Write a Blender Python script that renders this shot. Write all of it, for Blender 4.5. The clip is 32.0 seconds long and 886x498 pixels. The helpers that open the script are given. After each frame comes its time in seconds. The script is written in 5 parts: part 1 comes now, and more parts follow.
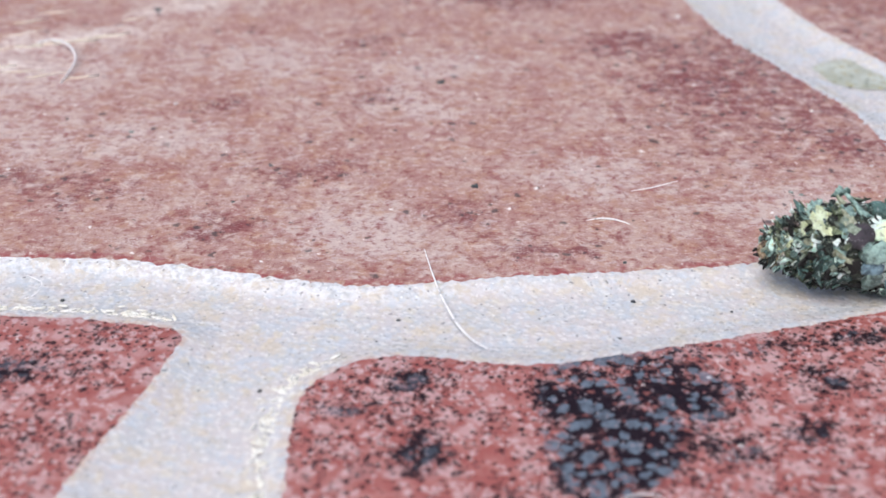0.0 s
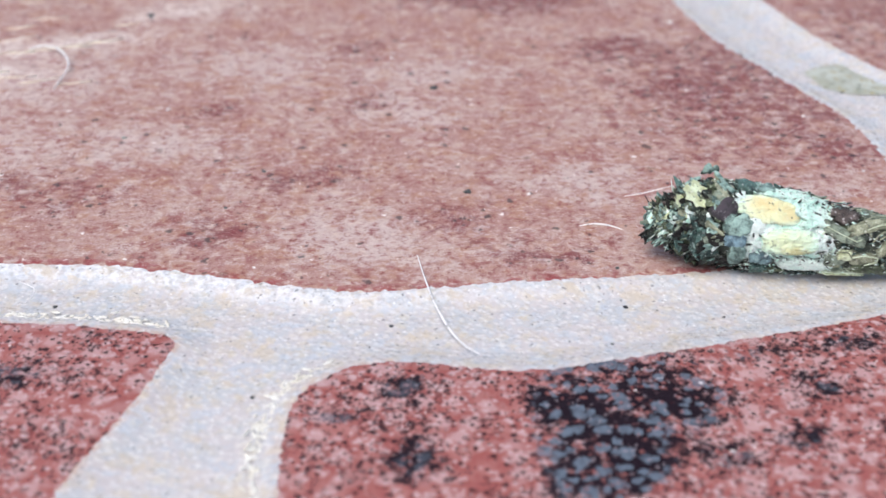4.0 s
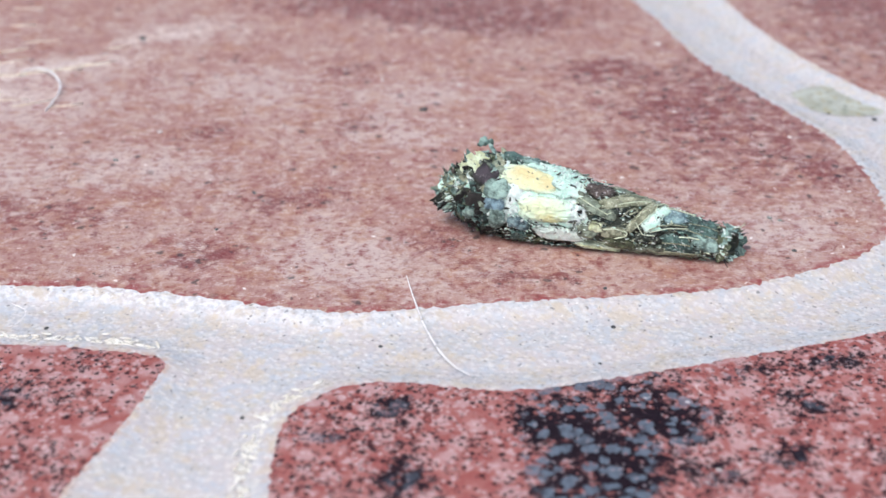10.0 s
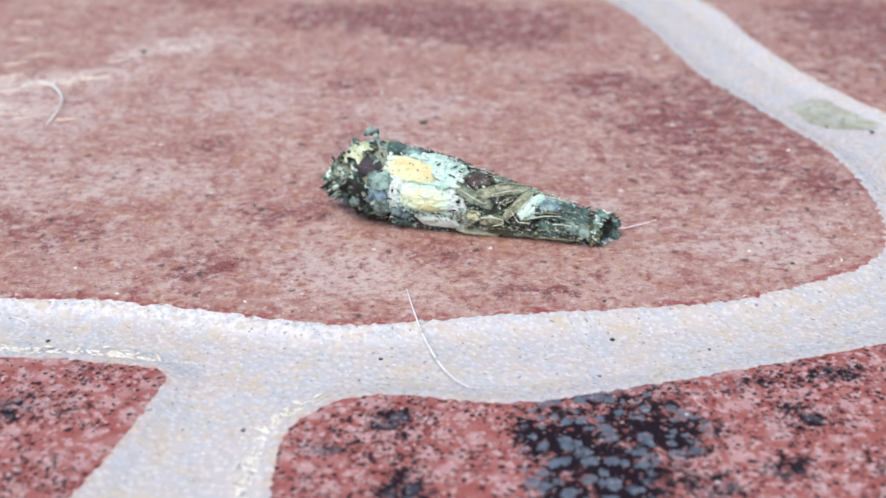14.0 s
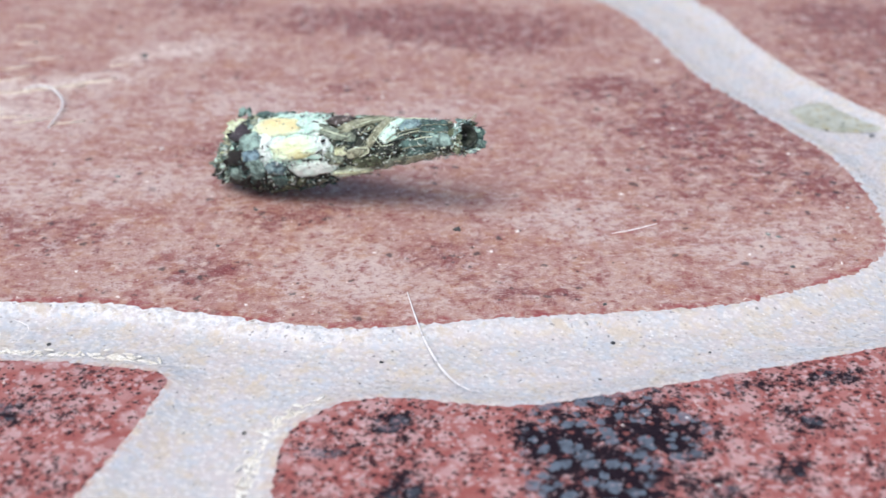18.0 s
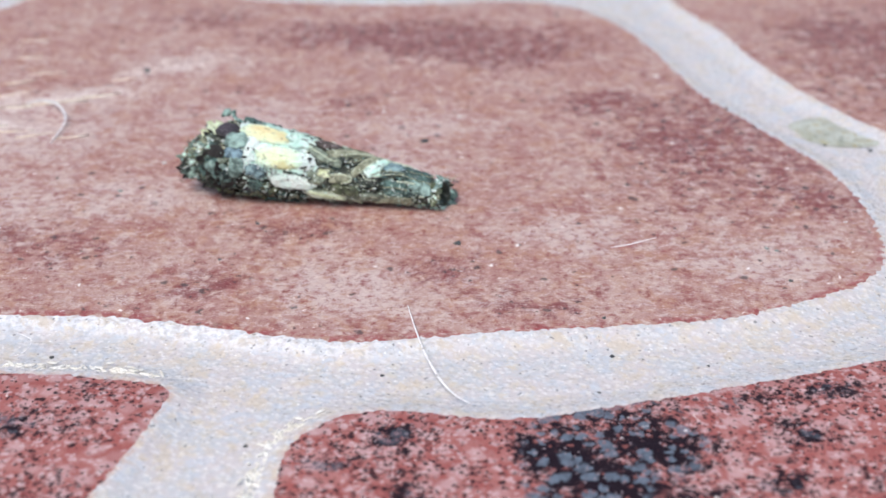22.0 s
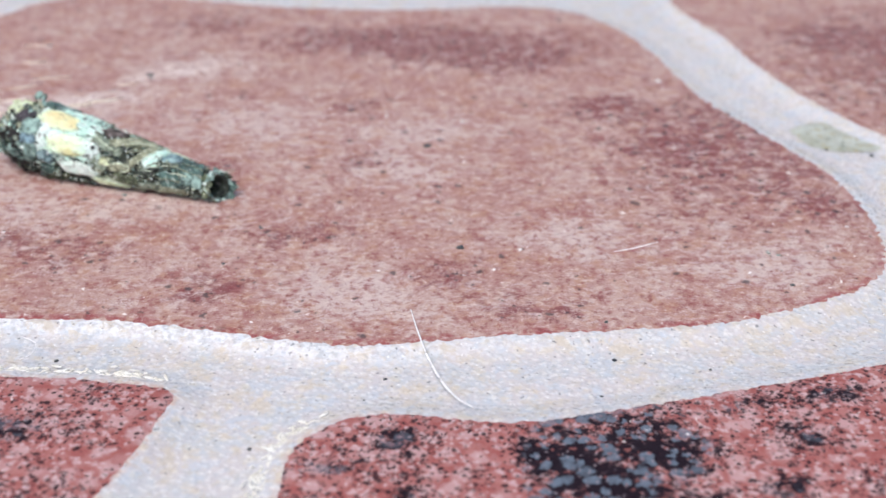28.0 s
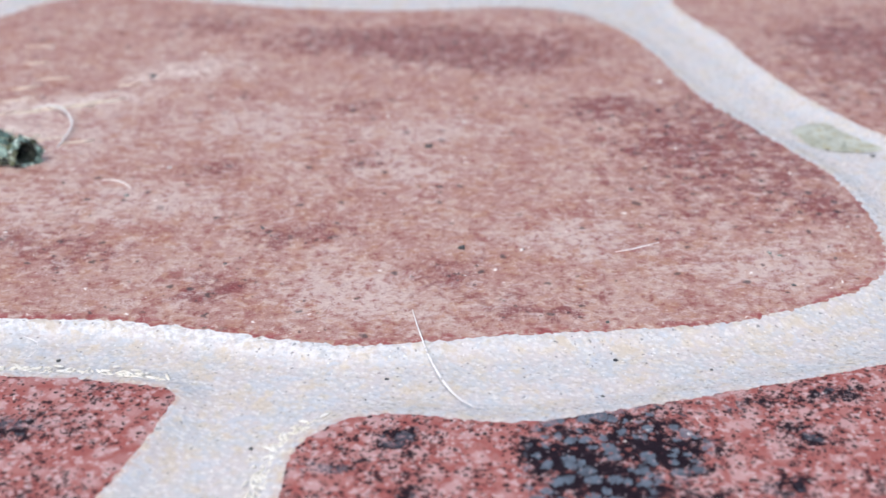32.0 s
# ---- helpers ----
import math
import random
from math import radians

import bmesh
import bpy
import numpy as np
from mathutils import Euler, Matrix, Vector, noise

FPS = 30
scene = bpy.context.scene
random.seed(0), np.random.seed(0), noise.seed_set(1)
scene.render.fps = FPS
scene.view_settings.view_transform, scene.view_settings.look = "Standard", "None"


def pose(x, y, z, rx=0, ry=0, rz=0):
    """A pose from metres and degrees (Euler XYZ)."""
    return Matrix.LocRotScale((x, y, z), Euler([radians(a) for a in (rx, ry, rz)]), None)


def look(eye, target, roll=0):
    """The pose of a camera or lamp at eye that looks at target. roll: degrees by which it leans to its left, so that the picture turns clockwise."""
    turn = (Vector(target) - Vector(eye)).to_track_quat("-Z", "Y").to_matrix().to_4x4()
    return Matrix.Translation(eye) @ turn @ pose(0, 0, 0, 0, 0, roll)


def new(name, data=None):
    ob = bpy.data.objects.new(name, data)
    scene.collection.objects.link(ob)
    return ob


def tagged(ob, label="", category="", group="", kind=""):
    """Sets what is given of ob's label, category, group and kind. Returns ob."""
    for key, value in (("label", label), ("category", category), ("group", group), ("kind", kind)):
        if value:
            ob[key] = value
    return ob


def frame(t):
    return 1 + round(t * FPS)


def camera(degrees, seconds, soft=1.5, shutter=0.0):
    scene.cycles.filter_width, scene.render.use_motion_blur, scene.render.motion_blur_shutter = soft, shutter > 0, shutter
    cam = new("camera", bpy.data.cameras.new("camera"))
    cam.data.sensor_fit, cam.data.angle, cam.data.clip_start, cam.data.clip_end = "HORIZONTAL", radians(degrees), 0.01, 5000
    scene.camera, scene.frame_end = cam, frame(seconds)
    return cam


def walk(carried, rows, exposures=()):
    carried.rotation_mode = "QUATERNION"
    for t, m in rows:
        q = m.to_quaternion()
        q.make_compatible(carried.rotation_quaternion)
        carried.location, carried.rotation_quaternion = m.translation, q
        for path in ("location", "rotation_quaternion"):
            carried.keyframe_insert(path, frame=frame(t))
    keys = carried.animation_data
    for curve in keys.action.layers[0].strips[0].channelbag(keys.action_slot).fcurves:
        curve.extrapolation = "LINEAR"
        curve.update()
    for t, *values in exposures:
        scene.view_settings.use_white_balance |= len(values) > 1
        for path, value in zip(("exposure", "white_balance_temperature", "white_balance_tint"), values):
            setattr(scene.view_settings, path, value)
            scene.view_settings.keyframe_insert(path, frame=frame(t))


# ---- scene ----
cam = camera(35.97, 32.0)
PATH = [
    (0, (0.001288, -0.096287, 0.052745), (-0.000554, -0.000935, -0.002070), 0.003),
    (0.5, (0.001266, -0.096413, 0.052761), (-0.000502, -0.001013, -0.001973), 0.028),
    (1, (0.001293, -0.096454, 0.052876), (-0.000424, -0.001038, -0.001831), 0.033),
    (1.5, (0.001360, -0.096318, 0.052798), (-0.000282, -0.000890, -0.001890), 0.033),
    (2, (0.001366, -0.096158, 0.052786), (-0.000131, -0.000862, -0.002136), 0.030),
    (2.5, (0.001423, -0.096230, 0.052739), (-0.000098, -0.000892, -0.002110), 0.035),
    (3, (0.001320, -0.096309, 0.052856), (-0.000068, -0.000900, -0.001872), 0.098),
    (3.5, (0.001384, -0.096316, 0.052914), (-0.000022, -0.000867, -0.001743), 0.058),
    (5.5, (0.001428, -0.096472, 0.053000), (0.000141, -0.000651, -0.001007), 0.065),
    (6, (0.001487, -0.096562, 0.053076), (0.000201, -0.000654, -0.000775), 0.047),
    (6.5, (0.001533, -0.096543, 0.053044), (0.000350, -0.000558, -0.000673), 0.070),
    (7, (0.001524, -0.096602, 0.053181), (0.000420, -0.000648, -0.000594), 0.057),
    (7.5, (0.001627, -0.096545, 0.053055), (0.000505, -0.000577, -0.000693), 0.039),
    (8, (0.001584, -0.096499, 0.053137), (0.000545, -0.000525, -0.000603), 0.078),
    (8.5, (0.001624, -0.096708, 0.053220), (0.000621, -0.000557, -0.000203), 0.074),
    (9, (0.001665, -0.096838, 0.053258), (0.000715, -0.000572, 0.000042), 0.076),
    (9.5, (0.001637, -0.096919, 0.053357), (0.000819, -0.000607, 0.000221), 0.129),
    (10, (0.001743, -0.096964, 0.053317), (0.000889, -0.000631, 0.000221), 0.072),
    (10.5, (0.001660, -0.096872, 0.053370), (0.000903, -0.000564, 0.000227), 0.101),
    (11, (0.001701, -0.097189, 0.053559), (0.000898, -0.000684, 0.000776), 0.074),
    (11.5, (0.001679, -0.097181, 0.053513), (0.000892, -0.000570, 0.000922), 0.079),
    (12, (0.001646, -0.097137, 0.053505), (0.000888, -0.000537, 0.000894), 0.093),
    (12.5, (0.001686, -0.097180, 0.053563), (0.000888, -0.000592, 0.000930), 0.097),
    (13, (0.001682, -0.097154, 0.053521), (0.000885, -0.000557, 0.000906), 0.081),
    (13.5, (0.001634, -0.097280, 0.053535), (0.000883, -0.000584, 0.001100), 0.123),
    (14, (0.001690, -0.097354, 0.053679), (0.000897, -0.000584, 0.001383), 0.079),
    (14.5, (0.001692, -0.097387, 0.053704), (0.000895, -0.000578, 0.001481), 0.092),
    (16.5, (0.001614, -0.097348, 0.053641), (0.000874, -0.000548, 0.001399), 0.125),
    (17, (0.001685, -0.097538, 0.053739), (0.000889, -0.000579, 0.001793), 0.119),
    (17.5, (0.001754, -0.097533, 0.053742), (0.000889, -0.000621, 0.001711), 0.056),
    (18, (0.001656, -0.097471, 0.053656), (0.000850, -0.000536, 0.001665), 0.072),
    (18.5, (0.001711, -0.097447, 0.053643), (0.000847, -0.000610, 0.001473), 0.051),
    (19, (0.001694, -0.097478, 0.053710), (0.000836, -0.000594, 0.001626), 0.061),
    (19.5, (0.001721, -0.097589, 0.053697), (0.000823, -0.000624, 0.001766), 0.071),
    (20, (0.001700, -0.097793, 0.053885), (0.000816, -0.000613, 0.002356), 0.088),
    (20.5, (0.001711, -0.097818, 0.053893), (0.000819, -0.000557, 0.002516), 0.073),
    (21, (0.001728, -0.097885, 0.053990), (0.000834, -0.000548, 0.002758), 0.095),
    (21.5, (0.001671, -0.097861, 0.053868), (0.000799, -0.000683, 0.002334), 0.095),
    (22, (0.001712, -0.098080, 0.054034), (0.000817, -0.000642, 0.002993), 0.082),
    (22.5, (0.001721, -0.097884, 0.053869), (0.000767, -0.000707, 0.002335), 0.058),
    (23, (0.001735, -0.097936, 0.053964), (0.000765, -0.000702, 0.002537), 0.049),
    (23.5, (0.001653, -0.097738, 0.053869), (0.000755, -0.000768, 0.001946), 0.078),
    (24, (0.001677, -0.097787, 0.053832), (0.000683, -0.000799, 0.001943), 0.065),
    (24.5, (0.001661, -0.097960, 0.053921), (0.000675, -0.000817, 0.002325), 0.077),
    (25, (0.001718, -0.097939, 0.053961), (0.000686, -0.000852, 0.002260), 0.036),
    (25.5, (0.001642, -0.098051, 0.054034), (0.000663, -0.000854, 0.002538), 0.080),
    (27.5, (0.001692, -0.098401, 0.054083), (0.000590, -0.000842, 0.003280), 0.033),
    (28, (0.001633, -0.098475, 0.054199), (0.000591, -0.000865, 0.003493), 0.066),
    (28.5, (0.001645, -0.098661, 0.054282), (0.000565, -0.000849, 0.003969), 0.061),
    (29, (0.001721, -0.098623, 0.054231), (0.000575, -0.000836, 0.003868), 0.023),
    (29.5, (0.001669, -0.098361, 0.054017), (0.000561, -0.000885, 0.003054), 0.051),
    (30, (0.001598, -0.098575, 0.054154), (0.000518, -0.000891, 0.003591), 0.071),
    (30.5, (0.001670, -0.098505, 0.054135), (0.000478, -0.000839, 0.003540), 0.044),
    (31, (0.001611, -0.098600, 0.054241), (0.000460, -0.000941, 0.003633), 0.073),
    (31.5, (0.001572, -0.098575, 0.054114), (0.000450, -0.000988, 0.003365), 0.081),
    (32, (0.001670, -0.098627, 0.054209), (0.000472, -0.000987, 0.003563), 0.032),
]
walk(cam, [(t, look(eye, target, roll)) for t, eye, target, roll in PATH])
cam.data.dof.use_dof = True
cam.data.dof.focus_distance, cam.data.dof.aperture_fstop = 0.106, 41.0

from mathutils.geometry import delaunay_2d_cdt

# world, sun, exposure
world = bpy.data.worlds.new("sky")
scene.world = world
world.use_nodes = True
wn = world.node_tree.nodes
sky = wn.new("ShaderNodeTexSky")
sky.sky_type, sky.sun_disc = "NISHITA", False
sky.sun_elevation, sky.sun_rotation = radians(60), radians(-145)
sky.air_density, sky.dust_density, sky.ozone_density = 1.0, 4.0, 1.0
world.node_tree.links.new(sky.outputs[0], wn["Background"].inputs["Color"])
wn["Background"].inputs["Strength"].default_value = 0.155
sun_data = bpy.data.lights.new("sun", "SUN")
sun_data.energy, sun_data.angle, sun_data.color = 1.9, radians(40), (1.0, 0.98, 0.96)
sun = new("sun", sun_data)
sun.matrix_world = look((-0.29, -0.41, 0.865), (0, 0, 0))
scene.view_settings.exposure = -0.10

MM = 0.001


# ---- materials ----
class Nodes:
    """Short spelling for a procedural material, in millimetres of the world."""

    def __init__(self, name, rough=0.5, coords="world", specular=0.3):
        self.mat = bpy.data.materials.new(name)
        self.mat.use_nodes = True
        self.tree = self.mat.node_tree
        self.bsdf = self.tree.nodes["Principled BSDF"]
        self.bsdf.inputs["Roughness"].default_value = rough
        self.bsdf.inputs["Specular IOR Level"].default_value = specular
        self.flat = coords == "world"
        if coords == "world":
            src = self.tree.nodes.new("ShaderNodeNewGeometry").outputs["Position"]
        else:
            src = self.tree.nodes.new("ShaderNodeTexCoord").outputs["Object"]
        scale = self.tree.nodes.new("ShaderNodeVectorMath")
        scale.operation = "SCALE"
        scale.inputs["Scale"].default_value = 1000.0
        self.link(src, scale.inputs[0])
        self.mm = scale.outputs[0]
        if coords == "piece":
            info = self.tree.nodes.new("ShaderNodeObjectInfo")
            add = self.tree.nodes.new("ShaderNodeVectorMath")
            add.operation = "MULTIPLY_ADD"
            add.inputs[1].default_value = (1, 1, 1)
            self.link(self.mm, add.inputs[0])
            mul = self.math("MULTIPLY", info.outputs["Random"], 60.0)
            self.link(mul, add.inputs[2])
            self.mm = add.outputs[0]
            self.random = info.outputs["Random"]

    def link(self, a, b):
        self.tree.links.new(a, b)

    def put(self, socket, value):
        if isinstance(value, bpy.types.NodeSocket):
            self.link(value, socket)
        else:
            socket.default_value = value

    def math(self, op, a, b=0.0, clamp=False):
        n = self.tree.nodes.new("ShaderNodeMath")
        n.operation, n.use_clamp = op, clamp
        self.put(n.inputs[0], a)
        self.put(n.inputs[1], b)
        return n.outputs[0]

    def noise(self, scale, detail=3.0, rough=0.55, distort=0.0, at=None):
        n = self.tree.nodes.new("ShaderNodeTexNoise")
        n.inputs["Scale"].default_value, n.inputs["Detail"].default_value = scale, detail
        n.inputs["Roughness"].default_value, n.inputs["Distortion"].default_value = rough, distort
        self.link(at or self.mm, n.inputs["Vector"])
        return n.outputs["Fac"]

    def cells(self, scale, feature="F1", randomness=1.0, at=None):
        n = self.tree.nodes.new("ShaderNodeTexVoronoi")
        n.feature = feature
        n.voronoi_dimensions = "2D" if self.flat else "3D"
        n.inputs["Scale"].default_value, n.inputs["Randomness"].default_value = scale, randomness
        self.link(at or self.mm, n.inputs["Vector"])
        return n

    def ramp(self, value, lo, hi, a=0.0, b=1.0):
        n = self.tree.nodes.new("ShaderNodeMapRange")
        n.interpolation_type = "SMOOTHSTEP"
        self.put(n.inputs["Value"], value)
        for key, v in (("From Min", lo), ("From Max", hi), ("To Min", a), ("To Max", b)):
            n.inputs[key].default_value = v
        return n.outputs[0]

    def mix(self, fac, a, b):
        n = self.tree.nodes.new("ShaderNodeMix")
        n.data_type = "RGBA"
        self.put(n.inputs["Factor"], fac)
        for socket, v in ((n.inputs["A"], a), (n.inputs["B"], b)):
            self.put(socket, v if isinstance(v, bpy.types.NodeSocket) else (*v, 1.0))
        return n.outputs["Result"]

    def warp(self, amount, scale):
        """The place, shaken by noise: for blotches with ragged outlines."""
        n = self.tree.nodes.new("ShaderNodeTexNoise")
        n.inputs["Scale"].default_value, n.inputs["Detail"].default_value = scale, 2.0
        self.link(self.mm, n.inputs["Vector"])
        m = self.tree.nodes.new("ShaderNodeVectorMath")
        m.operation = "MULTIPLY_ADD"
        self.link(n.outputs["Color"], m.inputs[0])
        m.inputs[1].default_value = (amount,) * 3
        self.link(self.mm, m.inputs[2])
        s = self.tree.nodes.new("ShaderNodeVectorMath")
        s.operation = "SUBTRACT"
        self.link(m.outputs[0], s.inputs[0])
        s.inputs[1].default_value = (amount / 2,) * 3
        return s.outputs[0]

    def stain(self, at, x, y, rx, ry, turn=0.0, soft=0.5):
        """1 inside an ellipse, fading to 0 at its rim."""
        n = self.tree.nodes.new("ShaderNodeMapping")
        n.vector_type = "TEXTURE"
        n.inputs["Location"].default_value = (x, y, 0)
        n.inputs["Rotation"].default_value = (0, 0, radians(turn))
        n.inputs["Scale"].default_value = (rx, ry, 1000)
        self.link(at, n.inputs["Vector"])
        d = self.tree.nodes.new("ShaderNodeVectorMath")
        d.operation = "LENGTH"
        self.link(n.outputs[0], d.inputs[0])
        return self.ramp(d.outputs["Value"], 1.0 + soft * 0.5, 1.0 - soft, 0.0, 1.0)

    def total(self, values):
        out = values[0]
        for v in values[1:]:
            out = self.math("MAXIMUM", out, v)
        return out

    def bump(self, height, strength, distance):
        n = self.tree.nodes.new("ShaderNodeBump")
        n.inputs["Strength"].default_value, n.inputs["Distance"].default_value = strength, distance
        self.link(height, n.inputs["Height"])
        self.link(n.outputs[0], self.bsdf.inputs["Normal"])

    def rim(self, base):
        """A blotchy dark tone along the ragged rim of a scale."""
        n = self.tree.nodes.new("ShaderNodeAttribute")
        n.attribute_name = "edge"
        patchy = self.math("MULTIPLY", self.ramp(n.outputs["Fac"], 0.15, 0.9), self.ramp(self.noise(1.5, 4, 0.7), 0.44, 0.60, 0.05, 0.5))
        return self.mix(patchy, base, (0.055, 0.065, 0.045))

    def done(self, colour, rough=None):
        self.put(self.bsdf.inputs["Base Color"], colour)
        if rough is not None:
            self.link(rough, self.bsdf.inputs["Roughness"])
        return self.mat


def mortar_material(name, seam):
    """Painted mortar; the seam colour lies along the brick edge."""
    n = Nodes(name, 0.42, specular=0.25)
    base = n.mix(n.ramp(n.noise(0.30, 5, 0.7), 0.42, 0.62), (0.59, 0.555, 0.565), (0.53, 0.555, 0.59))
    base = n.mix(n.ramp(n.noise(0.9, 5, 0.75, at=n.warp(1.0, 0.5)), 0.50, 0.68, 0, 0.5), base, (0.57, 0.50, 0.40))
    base = n.mix(n.ramp(n.noise(1.3, 5, 0.8), 0.52, 0.70, 0, 0.5), base, (0.42, 0.43, 0.48))
    edge = n.tree.nodes.new("ShaderNodeAttribute")
    edge.attribute_name = "edge"
    fringe = n.math("MULTIPLY", n.ramp(edge.outputs["Fac"], 0.1, 0.9), n.ramp(n.noise(1.4, 3, 0.6), 0.36, 0.58))
    # the seam colour strengthens to the left, where the white one paints glints
    place = n.tree.nodes.new("ShaderNodeSeparateXYZ")
    n.link(n.mm, place.inputs[0])
    base = n.mix(n.math("MULTIPLY", fringe, n.ramp(place.outputs["X"], 18.0, -20.0, 0.12, 0.8)), base, seam)
    beads = n.cells(1.45, at=n.warp(0.5, 1.5))
    bead = n.ramp(n.math("ADD", beads.outputs["Distance"], n.math("MULTIPLY", n.noise(1.1, 3), 0.5)), 0.70, 0.30)
    base = n.mix(n.math("MULTIPLY", bead, 0.5), base, (0.76, 0.75, 0.75))
    for scale, few, size, colour in ((0.8, 0.72, 0.50, (0.66, 0.57, 0.40)), (1.0, 0.74, 0.50, (0.50, 0.57, 0.66)), (1.3, 0.72, 0.50, (0.80, 0.78, 0.74)),
                                     (1.5, 0.78, 0.45, (0.42, 0.44, 0.46))):
        c = n.cells(scale, at=n.warp(1.0, 1.3))
        sep = n.tree.nodes.new("ShaderNodeSeparateColor")
        n.link(c.outputs["Color"], sep.inputs[0])
        blob = n.math("MULTIPLY", n.ramp(sep.outputs[1], few, few + 0.1), n.ramp(c.outputs["Distance"], size, size * 0.2))
        base = n.mix(n.math("MULTIPLY", blob, 0.36), base, colour)
    blot = n.noise(0.38, 5, 0.72, at=n.warp(2.5, 0.4))
    base = n.mix(n.ramp(blot, 0.51, 0.66, 0, 0.75), base, (0.60, 0.53, 0.44))
    base = n.mix(n.ramp(blot, 0.46, 0.32, 0, 0.75), base, (0.52, 0.57, 0.64))
    base = n.mix(n.ramp(n.noise(1.5, 5, 0.8), 0.54, 0.74, 0, 0.6), base, (0.80, 0.79, 0.78))
    base = n.mix(n.ramp(n.noise(0.55, 4, 0.6, at=n.warp(1.5, 0.8)), 0.60, 0.70, 0, 0.6), base, (0.64, 0.56, 0.44))
    for scale, few, size, colour in ((0.75, 0.74, 0.10, (0.07, 0.08, 0.09)), (1.4, 0.80, 0.14, (0.26, 0.25, 0.27)), (0.9, 0.80, 0.10, (0.95, 0.95, 0.93)),
                                     (1.2, 0.90, 0.12, (0.97, 0.97, 0.96))):
        c = n.cells(scale, at=n.warp(0.5, 2.2))
        sep = n.tree.nodes.new("ShaderNodeSeparateColor")
        n.link(c.outputs["Color"], sep.inputs[0])
        spot = n.math("MULTIPLY", n.ramp(sep.outputs[0], few, few + 0.02), n.ramp(c.outputs["Distance"], size, size * 0.5))
        base = n.mix(n.math("MULTIPLY", spot, 0.55), base, colour)
    h = n.math("ADD", n.math("MULTIPLY", bead, 0.8), n.math("MULTIPLY", n.noise(2.2, 2), 0.5))
    n.bump(h, 0.2, 0.00026)
    return n.done(base, n.ramp(n.noise(2.2, 3), 0.3, 0.7, 0.22, 0.45))


def streaked(n, sx, sy):
    """The place, drawn out along x."""
    m = n.tree.nodes.new("ShaderNodeVectorMath")
    m.operation = "MULTIPLY"
    n.link(n.mm, m.inputs[0])
    m.inputs[1].default_value = (sx, sy, 1.0)
    return m.outputs[0]


def moved(n, x, y):
    """The place, shifted, so that two noises of one scale differ."""
    m = n.tree.nodes.new("ShaderNodeVectorMath")
    m.operation = "ADD"
    n.link(n.mm, m.inputs[0])
    m.inputs[1].default_value = (x, y, 0.0)
    return m.outputs[0]


